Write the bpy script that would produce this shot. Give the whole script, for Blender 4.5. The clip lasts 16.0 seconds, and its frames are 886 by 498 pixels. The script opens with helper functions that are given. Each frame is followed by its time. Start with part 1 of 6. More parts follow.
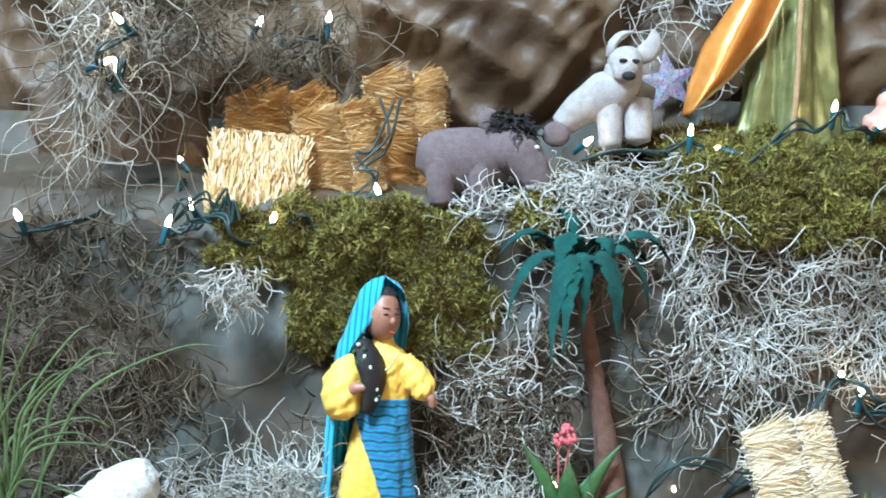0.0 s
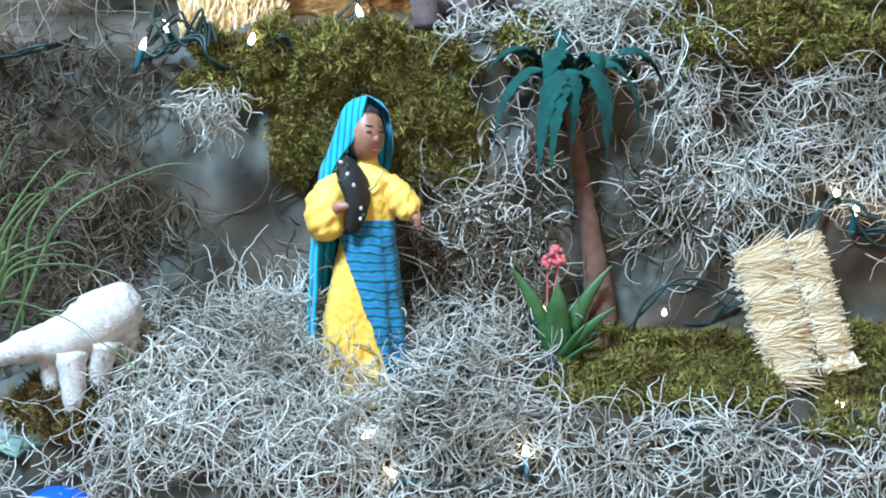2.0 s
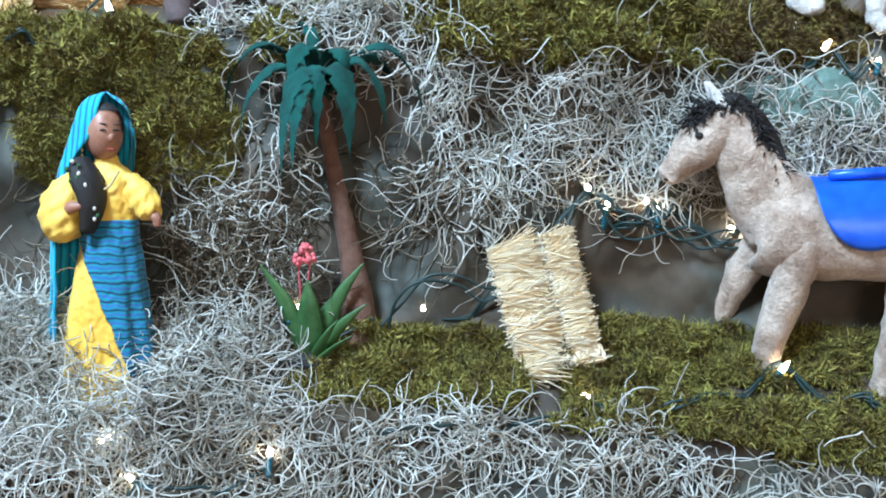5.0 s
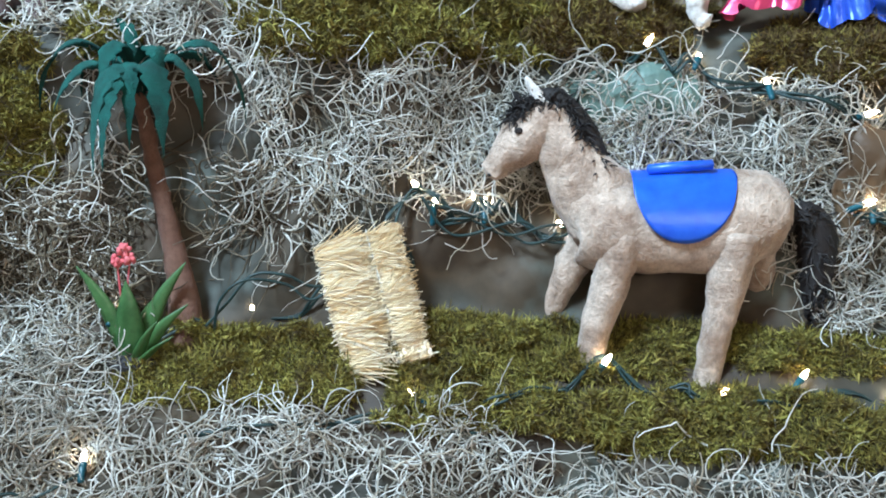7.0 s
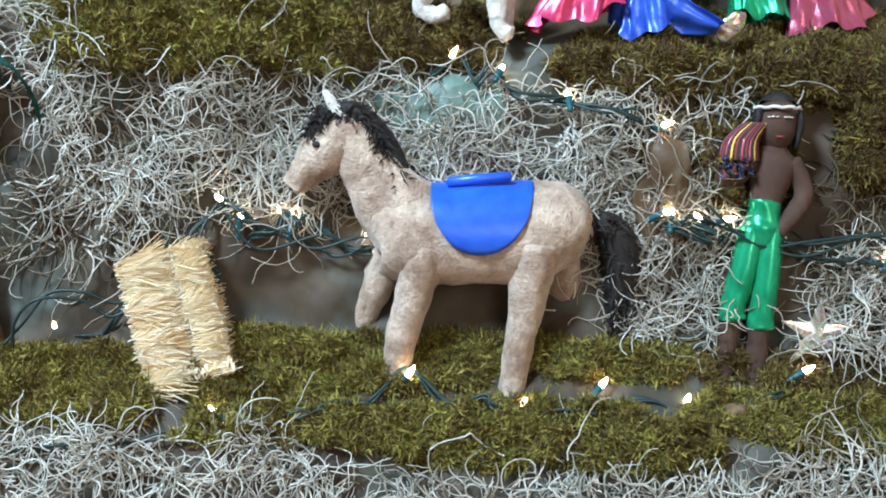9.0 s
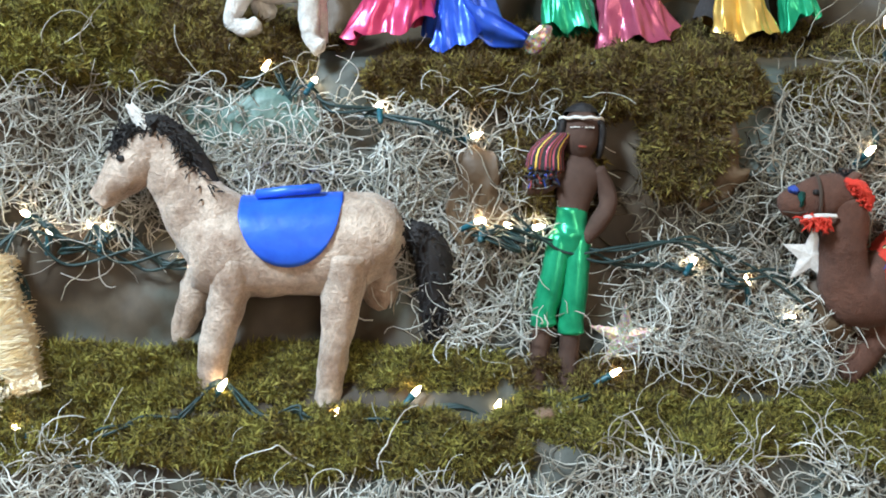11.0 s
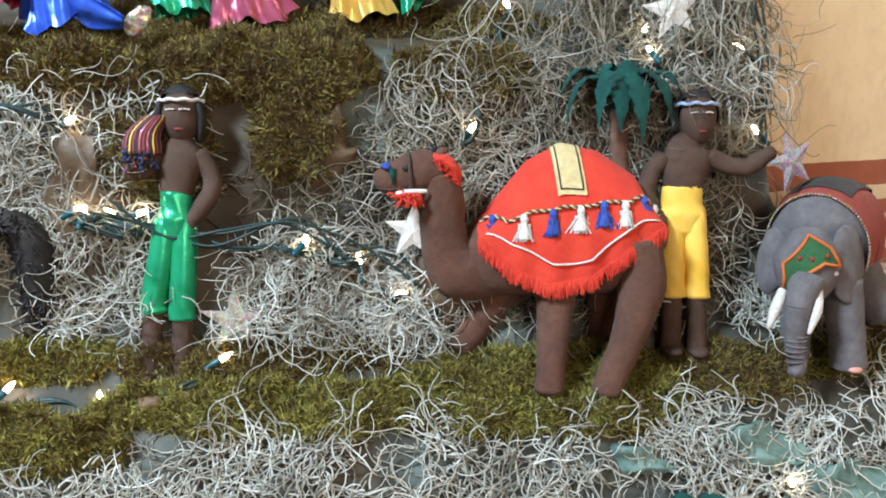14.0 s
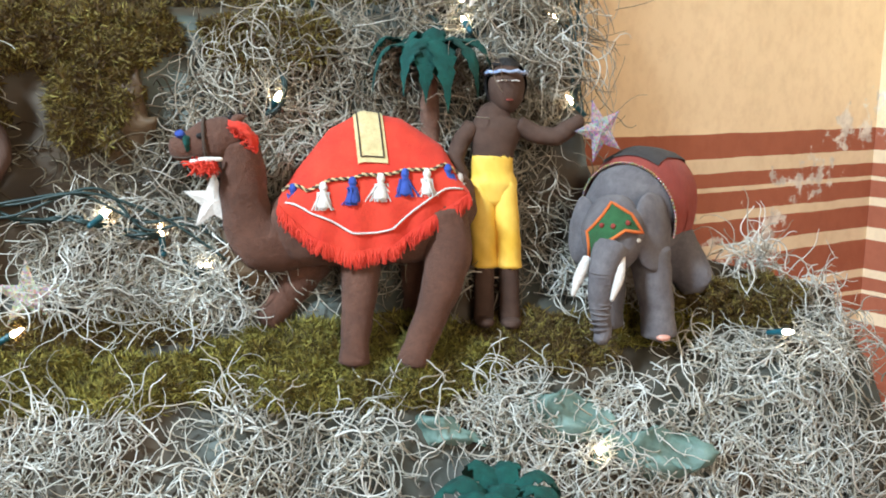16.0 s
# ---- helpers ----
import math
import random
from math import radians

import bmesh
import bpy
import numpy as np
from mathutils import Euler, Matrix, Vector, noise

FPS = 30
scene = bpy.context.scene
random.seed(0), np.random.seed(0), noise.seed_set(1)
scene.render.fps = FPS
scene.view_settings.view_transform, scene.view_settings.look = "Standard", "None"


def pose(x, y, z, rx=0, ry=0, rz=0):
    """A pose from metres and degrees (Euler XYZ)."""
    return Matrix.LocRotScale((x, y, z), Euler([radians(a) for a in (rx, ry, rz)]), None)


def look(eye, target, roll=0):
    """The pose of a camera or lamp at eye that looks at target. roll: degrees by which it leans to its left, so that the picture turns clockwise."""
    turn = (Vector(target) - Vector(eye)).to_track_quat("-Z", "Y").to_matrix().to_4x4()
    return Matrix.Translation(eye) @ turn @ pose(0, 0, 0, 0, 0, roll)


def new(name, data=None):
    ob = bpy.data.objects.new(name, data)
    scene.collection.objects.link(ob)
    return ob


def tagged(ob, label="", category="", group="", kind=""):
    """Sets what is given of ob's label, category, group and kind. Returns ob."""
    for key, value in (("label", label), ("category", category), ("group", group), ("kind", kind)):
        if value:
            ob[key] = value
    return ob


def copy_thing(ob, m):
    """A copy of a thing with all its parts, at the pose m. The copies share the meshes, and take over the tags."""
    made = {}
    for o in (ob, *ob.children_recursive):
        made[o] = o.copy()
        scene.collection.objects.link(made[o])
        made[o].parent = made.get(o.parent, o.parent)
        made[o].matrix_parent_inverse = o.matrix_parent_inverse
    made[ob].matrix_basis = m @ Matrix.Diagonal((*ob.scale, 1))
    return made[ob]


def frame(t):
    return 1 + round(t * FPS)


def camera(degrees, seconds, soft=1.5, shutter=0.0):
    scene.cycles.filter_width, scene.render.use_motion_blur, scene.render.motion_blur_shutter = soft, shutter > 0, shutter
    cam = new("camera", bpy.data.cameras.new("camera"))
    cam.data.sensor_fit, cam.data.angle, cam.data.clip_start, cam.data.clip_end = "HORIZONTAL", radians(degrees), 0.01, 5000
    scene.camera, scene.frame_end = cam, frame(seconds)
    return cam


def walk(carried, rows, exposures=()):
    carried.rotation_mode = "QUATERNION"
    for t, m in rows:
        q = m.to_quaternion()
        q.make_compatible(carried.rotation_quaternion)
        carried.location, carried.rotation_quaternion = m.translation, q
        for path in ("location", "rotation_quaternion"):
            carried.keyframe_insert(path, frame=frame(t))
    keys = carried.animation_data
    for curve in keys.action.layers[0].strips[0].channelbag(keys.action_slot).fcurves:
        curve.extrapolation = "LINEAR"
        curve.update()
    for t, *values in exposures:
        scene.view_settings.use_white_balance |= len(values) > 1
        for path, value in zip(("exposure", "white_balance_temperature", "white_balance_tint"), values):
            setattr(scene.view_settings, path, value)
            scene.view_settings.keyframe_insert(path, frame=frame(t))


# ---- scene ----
cam = camera(50.0, 16.0, 1.9)
ROWS = [
    (0, -0.1174, 0.0486, 1.2897, 84.36, -2.323, -6.406),
    (0.5, -0.1181, 0.0519, 1.2588, 83.099, -2.115, -6.339),
    (1, -0.1202, 0.0573, 1.2129, 82.27, -2.132, -6.519),
    (1.5, -0.114, 0.0599, 1.1792, 80.863, -1.916, -6.379),
    (2, -0.0941, 0.0586, 1.1718, 79.369, -1.623, -6.475),
    (2.5, -0.0686, 0.0556, 1.173, 78.684, -1.478, -7.06),
    (3, -0.0356, 0.0532, 1.1818, 78.607, -1.44, -7.716),
    (3.5, -0.0007, 0.0486, 1.1862, 78.844, -1.482, -8.148),
    (4, 0.0415, 0.0452, 1.1858, 78.888, -1.567, -9.044),
    (6.5, 0.2377, 0.0166, 1.1951, 78.401, -1.493, -12.494),
    (7, 0.2767, 0.009, 1.1907, 78.681, -1.376, -13.377),
    (7.5, 0.3138, 0.0014, 1.1957, 78.587, -1.361, -14.287),
    (8, 0.3593, -0.0102, 1.1954, 78.838, -1.343, -15.162),
    (8.5, 0.4108, -0.0225, 1.2072, 78.563, -1.287, -15.636),
    (11, 0.586, -0.0873, 1.2211, 79.165, -1.035, -20.531),
    (11.5, 0.6344, -0.1079, 1.2149, 79.639, -1.044, -21.757),
    (12, 0.6833, -0.1265, 1.2109, 79.722, -0.97, -23.17),
    (12.5, 0.7377, -0.1455, 1.2061, 79.83, -0.787, -24.505),
    (13, 0.7885, -0.163, 1.2168, 79.142, -0.718, -25.984),
    (13.5, 0.8409, -0.1942, 1.2124, 79.104, -0.42, -27.152),
    (14, 0.8861, -0.2165, 1.2019, 79.244, -0.328, -28.418),
    (14.5, 0.932, -0.2396, 1.1967, 79.294, -0.219, -29.494),
    (15, 0.9736, -0.2615, 1.1899, 79.36, -0.383, -30.271),
    (15.5, 1.0067, -0.2774, 1.1819, 79.359, -0.532, -30.858),
    (16, 1.042, -0.2946, 1.1599, 79.456, -0.397, -31.65),
]
walk(cam, [(t, pose(*row)) for t, *row in ROWS], [(0, -0.16, 6250, 11), (3, -0.32, 5900, 11), (8, -0.32, 6550, 12), (12, -0.19, 6900, 12), (14.5, 0.0, 6950, 13), (16, 0.12, 7000, 13)])

# ---- light ----
world = bpy.data.worlds.new("daylight")
scene.world = world
world.use_nodes = True
wn = world.node_tree
sky = wn.nodes.new("ShaderNodeTexSky")
sky.sky_type = 'NISHITA'
sky.sun_disc = False
sky.sun_elevation, sky.sun_rotation = radians(50), radians(-50)
wn.nodes["Background"].inputs[1].default_value = 0.07
wn.links.new(sky.outputs[0], wn.nodes["Background"].inputs[0])


def added_area_lamp(eye, target, w, h, power, colour):
    """An added area lamp that stands in for unseen daylight."""
    lamp = bpy.data.lights.new("added_area_light", "AREA")
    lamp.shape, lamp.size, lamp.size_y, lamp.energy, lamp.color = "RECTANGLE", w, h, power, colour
    ob = new("added_area_light", lamp)
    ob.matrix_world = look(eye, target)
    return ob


# Added lamps: cool key high on the left, warm fill from behind.
added_area_lamp((-1.2, -0.1, 3.42), (0.35, 1.1, 0.9), 0.7, 0.7, 330, (0.64, 0.84, 1.0))
added_area_lamp((0.75, -2.95, 2.0), (1.0, 1.0, 1.0), 1.2, 0.9, 54, (1.0, 0.88, 0.72))

# ---- materials ----


def shader(name, rough=0.7, metal=0.0, sheen=0.0):
    m = bpy.data.materials.new(name)
    m.use_nodes = True
    nt = m.node_tree
    b = nt.nodes["Principled BSDF"]
    b.inputs["Roughness"].default_value = rough
    b.inputs["Metallic"].default_value = metal
    b.inputs["Sheen Weight"].default_value = sheen
    return m, nt, b


def coords(nt, scale=(1, 1, 1)):
    tc = nt.nodes.new("ShaderNodeTexCoord")
    mp = nt.nodes.new("ShaderNodeMapping")
    mp.inputs["Scale"].default_value = scale
    nt.links.new(tc.outputs["Object"], mp.inputs[0])
    return mp.outputs[0]


def noise_tex(nt, vec, scale, detail=4, rough=0.6):
    n = nt.nodes.new("ShaderNodeTexNoise")
    n.inputs["Scale"].default_value, n.inputs["Detail"].default_value, n.inputs["Roughness"].default_value = scale, detail, rough
    nt.links.new(vec, n.inputs["Vector"])
    return n.outputs["Fac"]


def ramp(nt, fac, stops, constant=False):
    r = nt.nodes.new("ShaderNodeValToRGB")
    e = r.color_ramp.elements
    while len(e) < len(stops):
        e.new(0.5)
    for k, (p, c) in zip(e, stops):
        k.position, k.color = p, (*c, 1)
    if constant:
        r.color_ramp.interpolation = "CONSTANT"
    nt.links.new(fac, r.inputs[0])
    return r.outputs[0]


def blend(nt, fac, a, b, mode="MIX"):
    x = nt.nodes.new("ShaderNodeMix")
    x.data_type, x.blend_type = "RGBA", mode
    for sock, val in ((x.inputs[0], fac), (x.inputs[6], a), (x.inputs[7], b)):
        if isinstance(val, (int, float)):
            sock.default_value = val
        elif isinstance(val, tuple):
            sock.default_value = (*val, 1)
        else:
            nt.links.new(val, sock)
    return x.outputs[2]


def bump(nt, b, height, strength, dist):
    n = nt.nodes.new("ShaderNodeBump")
    n.inputs["Strength"].default_value, n.inputs["Distance"].default_value = strength, dist
    nt.links.new(height, n.inputs["Height"])
    nt.links.new(n.outputs[0], b.inputs["Normal"])


def cloth(name, c1, c2, rough=0.85, big=25, fine=520, relief=0.6, metal=0.0, sheen=0.04, mottle=0.3):
    """Cloth or felt: two tones in patches, mottling, fine grain, creases."""
    m, nt, b = shader(name, rough, metal, sheen)
    v = coords(nt)
    col = ramp(nt, noise_tex(nt, v, big, 5), [(0.32, c1), (0.68, c2)])
    g = noise_tex(nt, v, fine, 3, 0.7)
    h = noise_tex(nt, v, 110, 4, 0.65)
    col = blend(nt, mottle, col, ramp(nt, g, [(0.3, (0.3, 0.3, 0.3)), (0.7, (1, 1, 1))]), "MULTIPLY")
    col = blend(nt, mottle, col, ramp(nt, h, [(0.35, (0.35, 0.35, 0.35)), (0.6, (1, 1, 1))]), "MULTIPLY")
    nt.links.new(col, b.inputs["Base Color"])
    add = nt.nodes.new("ShaderNodeMath")
    add.operation = "ADD"
    nt.links.new(g, add.inputs[0]), nt.links.new(h, add.inputs[1])
    bump(nt, b, add.outputs[0], relief, 0.0025)
    return m


def satin(name, c, c2, rough=0.28, metal=0.35):
    m, nt, b = shader(name, rough, metal)
    v = coords(nt)
    w = noise_tex(nt, v, 40, 3)
    nt.links.new(ramp(nt, w, [(0.3, c), (0.7, c2)]), b.inputs["Base Color"])
    bump(nt, b, w, 0.22, 0.004)
    return m


def islands(name, stops, rough=0.8, patch=9, deep=(0.36, 0.31, 0.25)):
    """A heap of many small pieces: each piece has its own tone."""
    m, nt, b = shader(name, rough)
    g = nt.nodes.new("ShaderNodeNewGeometry")
    col = ramp(nt, g.outputs["Random Per Island"], stops)
    v = coords(nt)
    col = blend(nt, 0.7, col, ramp(nt, noise_tex(nt, v, patch, 3), [(0.34, deep), (0.58, (1, 1, 1))]), "MULTIPLY")
    nt.links.new(col, b.inputs["Base Color"])
    return m


M_STRAND = islands("dry_spanish_moss", [(0.0, (0.26, 0.25, 0.20)), (0.3, (0.50, 0.51, 0.47)), (0.7, (0.76, 0.78, 0.76)), (1.0, (0.42, 0.37, 0.28))])
# Brown strands, darkened further: the alcove's shade is put into their colour.
M_STRAND_BROWN_SHADED = islands("brown_shaded_spanish_moss", [(0.0, (0.045, 0.033, 0.019)), (0.5, (0.11, 0.085, 0.052)), (1.0, (0.21, 0.178, 0.125))])
M_STRAND_MID = islands("weathered_spanish_moss", [(0.0, (0.15, 0.125, 0.088)), (0.4, (0.32, 0.295, 0.24)), (0.8, (0.52, 0.50, 0.445)), (1.0, (0.30, 0.25, 0.18))])
M_MOSS = islands("green_sheet_moss", [(0.0, (0.06, 0.042, 0.018)), (0.35, (0.15, 0.14, 0.028)), (0.7, (0.27, 0.25, 0.05)), (1.0, (0.42, 0.38, 0.10))], 0.9, 26, (0.42, 0.28, 0.22))
M_MOSS_BROWN = islands("brown_sheet_moss", [(0.0, (0.05, 0.03, 0.014)), (0.4, (0.125, 0.083, 0.026)), (0.75, (0.19, 0.15, 0.036)), (1.0, (0.30, 0.26, 0.065))], 0.9, 26, (0.42, 0.28, 0.22))
# Near-black brown that paints the shade in gaps between moss fronds.
M_MAT_SHADE = cloth("moss_mat_shade", (0.022, 0.015, 0.006), (0.04, 0.034, 0.010), 0.95, 60, 300, 0.8, 0, 0)
# Light is put into the straw tones: pale is lit, tan and brown partly shaded.
M_STRAW_LIT = islands("straw", [(0.0, (0.76, 0.55, 0.30)), (0.2, (0.92, 0.80, 0.58)), (0.7, (0.94, 0.87, 0.72)), (1.0, (0.95, 0.91, 0.82))], 0.45, 30, (0.92, 0.86, 0.75))
M_STRAW_TAN_SHADED = islands("tan_shaded_straw", [(0.0, (0.48, 0.27, 0.09)), (0.4, (0.68, 0.45, 0.20)), (0.8, (0.82, 0.64, 0.38)), (1.0, (0.90, 0.82, 0.62))], 0.5, 30, (0.8, 0.7, 0.55))
M_STRAW_DARK = islands("brown_shaded_straw", [(0.0, (0.34, 0.17, 0.05)), (0.5, (0.58, 0.33, 0.11)), (1.0, (0.76, 0.52, 0.24))], 0.5, 30, (0.8, 0.66, 0.5))

# painted cloth of the hill: brown, grey-green and silvery patches
M_HILL, nt, b = shader("painted_hill_cloth", 0.5)
v = coords(nt)
c = ramp(nt, noise_tex(nt, v, 3.4, 3), [(0.32, (0.028, 0.018, 0.011)), (0.44, (0.070, 0.050, 0.030)), (0.54, (0.045, 0.048, 0.040)), (0.62, (0.075, 0.085, 0.075)), (0.70, (0.075, 0.042, 0.020))])
c = blend(nt, ramp(nt, noise_tex(nt, v, 7, 3), [(0.60, (0, 0, 0)), (0.76, (0.6, 0.6, 0.6))]), c, (0.20, 0.28, 0.27))
c = blend(nt, 0.5, c, ramp(nt, noise_tex(nt, v, 60, 4), [(0.35, (0.6, 0.57, 0.52)), (0.6, (1, 1, 1))]), "MULTIPLY")
nt.links.new(c, b.inputs["Base Color"])
b.inputs["Roughness"].default_value = 0.66
bump(nt, b, noise_tex(nt, coords(nt, (1, 1, 0.6)), 7, 2), 0.8, 0.05)

# Brown paper, its colour lowered to hold the shade at the top.
M_PAPER, nt, b = shader("crumpled_brown_shaded_paper", 0.58)
v = coords(nt)
c = ramp(nt, noise_tex(nt, v, 4, 4), [(0.3, (0.04, 0.022, 0.012)), (0.5, (0.092, 0.055, 0.028)), (0.68, (0.13, 0.088, 0.05)), (0.8, (0.10, 0.10, 0.075))])
nt.links.new(c, b.inputs["Base Color"])
bump(nt, b, noise_tex(nt, v, 12, 4), 0.35, 0.02)

# cream wall with painted brick-red stripes and flaked plaster
M_WALL, nt, b = shader("cream_wall_with_red_stripes", 0.75)
v = coords(nt)
sep = nt.nodes.new("ShaderNodeSeparateXYZ")
nt.links.new(v, sep.inputs[0])
wob = nt.nodes.new("ShaderNodeMath")
wob.operation = "MULTIPLY_ADD"
wob.inputs[1].default_value = 0.006
nt.links.new(noise_tex(nt, v, 18, 3), wob.inputs[0])
nt.links.new(sep.outputs[2], wob.inputs[2])
CREAM, RED = (0.84, 0.66, 0.44), (0.36, 0.105, 0.055)
edges = [0.708, 0.731, 0.760, 0.770, 0.793, 0.808, 0.862, 0.883, 0.929, 0.943, 0.970, 0.983, 1.005, 1.028]
tones = [(0.0, RED)] + [(p / 2.0, (0.76, 0.60, 0.41) if i % 2 == 0 else RED) for i, p in enumerate(edges)] + [(1.065 / 2.0, CREAM)]
half = nt.nodes.new("ShaderNodeMath")
half.operation = "MULTIPLY"
half.inputs[1].default_value = 0.5
nt.links.new(wob.outputs[0], half.inputs[0])
c = ramp(nt, half.outputs[0], tones, True)
c = blend(nt, 0.35, c, ramp(nt, noise_tex(nt, v, 6, 5), [(0.3, (0.72, 0.68, 0.62)), (0.65, (1, 1, 1))]), "MULTIPLY")
# flaked plaster: ragged pale scars in a band that climbs along the wall
band = nt.nodes.new("ShaderNodeMath")
band.operation = "MULTIPLY_ADD"
band.inputs[1].default_value = -0.62
nt.links.new(sep.outputs[0], band.inputs[0])
nt.links.new(sep.outputs[2], band.inputs[2])
off = nt.nodes.new("ShaderNodeMath")
off.operation, off.inputs[1].default_value = "MULTIPLY_ADD", 2.2
nt.links.new(band.outputs[0], off.inputs[0])
off.inputs[2].default_value = 1.68
near = ramp(nt, off.outputs[0], [(0.25, (0.0, 0.0, 0.0)), (0.44, (0.20, 0.20, 0.20)), (0.58, (0.20, 0.20, 0.20)), (0.80, (0.0, 0.0, 0.0))])
scar = blend(nt, 1.0, ramp(nt, noise_tex(nt, coords(nt, (9, 9, 9)), 1.6, 8, 0.68), [(0.0, (0, 0, 0)), (1.0, (1, 1, 1))]), near, "ADD")
flake = ramp(nt, scar, [(0.70, (0, 0, 0)), (0.74, (0.85, 0.85, 0.85))])
c = blend(nt, flake, c, ramp(nt, noise_tex(nt, v, 30, 4), [(0.40, (0.50, 0.47, 0.43)), (0.6, (0.82, 0.78, 0.70))]))
c = blend(nt, 0.4, c, ramp(nt, noise_tex(nt, coords(nt, (1, 1, 0.8)), 38, 5, 0.7), [(0.36, (0.80, 0.74, 0.70)), (0.55, (1, 1, 1))]), "MULTIPLY")
nt.links.new(c, b.inputs["Base Color"])
bump(nt, b, noise_tex(nt, v, 60, 5), 0.25, 0.004)

M_PLASTER = cloth("cream_plaster", (0.72, 0.58, 0.40), (0.80, 0.66, 0.47), 0.8, 2, 120, 0.2, 0, 0)
# Walls out of view; grey keeps the bounced light low and neutral.
M_UNSEEN_WALL = cloth("grey_unseen_wall", (0.30, 0.29, 0.27), (0.38, 0.37, 0.35), 0.85, 2, 120, 0.2, 0, 0)
M_PLANK = cloth("dark_wood", (0.08, 0.05, 0.03), (0.13, 0.08, 0.05), 0.7, 6, 150, 0.2, 0, 0)
M_FLOOR = cloth("terracotta_floor", (0.30, 0.14, 0.08), (0.38, 0.19, 0.11), 0.6, 4, 150, 0.2, 0, 0)
M_HIDE = cloth("tan_velvet", (0.34, 0.225, 0.16), (0.80, 0.66, 0.55), 0.5, 26, 260, 1.0, 0, 0.3, 0.42)
M_BLACKHAIR = cloth("black_yarn", (0.008, 0.007, 0.008), (0.018, 0.016, 0.018), 0.6, 25, 520, 0.6, 0, 0)
M_CAMEL = cloth("brown_felt", (0.105, 0.046, 0.031), (0.165, 0.074, 0.050), 0.95, 22, 420, 0.9)
M_GREY = cloth("grey_felt", (0.125, 0.115, 0.13), (0.20, 0.19, 0.205), 0.95, 30)
M_DONKEY = cloth("mauve_grey_felt", (0.15, 0.11, 0.115), (0.19, 0.145, 0.15), 0.95, 30)
M_WHITEWOOL = cloth("white_wool", (0.74, 0.73, 0.70), (0.86, 0.85, 0.82), 0.95, 120, 330, 1.0)
M_CREAMCLOTH = cloth("off_white_felt", (0.38, 0.355, 0.34), (0.50, 0.47, 0.45), 0.9)
M_DARKSKIN = cloth("dark_brown_fabric", (0.060, 0.031, 0.022), (0.092, 0.050, 0.036), 0.85, 25, 520, 0.4, 0, 0, 0.2)
M_SKIN = cloth("painted_tan_clay", (0.34, 0.155, 0.10), (0.40, 0.19, 0.125), 0.45, 20, 300, 0.1)
M_PINK = cloth("pink_plastic", (0.72, 0.34, 0.27), (0.78, 0.40, 0.32), 0.4, 20, 300, 0.05)
M_YELLOW = cloth("yellow_cotton", (0.80, 0.47, 0.045), (0.90, 0.62, 0.13), 0.6, 14, 900, 0.15, 0, 0.04, 0.07)
M_RED = cloth("red_felt", (0.66, 0.035, 0.02), (0.76, 0.06, 0.03), 0.9, 30, 520, 0.5, 0, 0.04, 0.15)
M_DARKRED = cloth("dull_red_felt", (0.30, 0.045, 0.035), (0.36, 0.065, 0.05), 0.9, 30)
M_BLUEYARN = cloth("blue_yarn", (0.02, 0.06, 0.36), (0.04, 0.11, 0.5), 0.8)
M_WHITE = cloth("white_cotton", (0.78, 0.77, 0.74), (0.86, 0.85, 0.83), 0.8)
M_CREAMFELT = cloth("cream_felt", (0.70, 0.56, 0.28), (0.78, 0.64, 0.36), 0.9)
M_BROWNLINE = cloth("brown_stitching", (0.06, 0.04, 0.03), (0.1, 0.07, 0.05), 0.9)
M_ORANGE = cloth("orange_cord", (0.78, 0.16, 0.03), (0.82, 0.22, 0.05), 0.8)
M_PATCHGREEN = cloth("dark_green_felt", (0.02, 0.10, 0.035), (0.03, 0.16, 0.06), 0.9)
M_CHARCOAL = cloth("charcoal_felt", (0.03, 0.028, 0.03), (0.05, 0.045, 0.048), 0.9)
M_BLUE = satin("blue_plastic_foil", (0.01, 0.09, 0.62), (0.02, 0.14, 0.75), 0.35, 0.1)
M_GREENSATIN = satin("green_satin", (0.0, 0.28, 0.13), (0.01, 0.42, 0.21), 0.3, 0.45)
M_BANDBLUE = cloth("pale_blue_braid", (0.25, 0.38, 0.70), (0.55, 0.66, 0.85), 0.7, 220)
M_PINKSATIN = satin("crimson_satin", (0.50, 0.03, 0.11), (0.62, 0.06, 0.17))
M_MAUVE = satin("mauve_satin", (0.36, 0.06, 0.12), (0.45, 0.10, 0.17))
M_BLUESATIN = satin("blue_satin", (0.02, 0.08, 0.55), (0.04, 0.14, 0.7))
M_GOLD = satin("gold_satin", (0.75, 0.46, 0.10), (0.85, 0.58, 0.18), 0.28, 0.6)
M_COPPER = satin("copper_satin", (0.62, 0.22, 0.04), (0.75, 0.32, 0.08), 0.32, 0.5)
M_OLIVE = satin("olive_satin", (0.12, 0.13, 0.045), (0.22, 0.23, 0.09), 0.3, 0.4)
M_TEALFELT = cloth("teal_green_felt", (0.0, 0.048, 0.042), (0.0, 0.105, 0.088), 0.95, 40, 520, 0.7, 0, 0)
M_TRUNK = cloth("brown_wrapped_trunk", (0.14, 0.065, 0.045), (0.22, 0.12, 0.085), 0.9, 60)
M_LEAF = cloth("aloe_leaf", (0.03, 0.10, 0.03), (0.07, 0.18, 0.06), 0.4, 18, 200, 0.1, 0, 0)
M_GRASS = cloth("green_grass_blade", (0.07, 0.13, 0.04), (0.20, 0.30, 0.13), 0.5, 18, 200, 0.1, 0, 0)
M_FLOWER = cloth("pink_petal", (0.80, 0.10, 0.14), (0.85, 0.22, 0.24), 0.6)
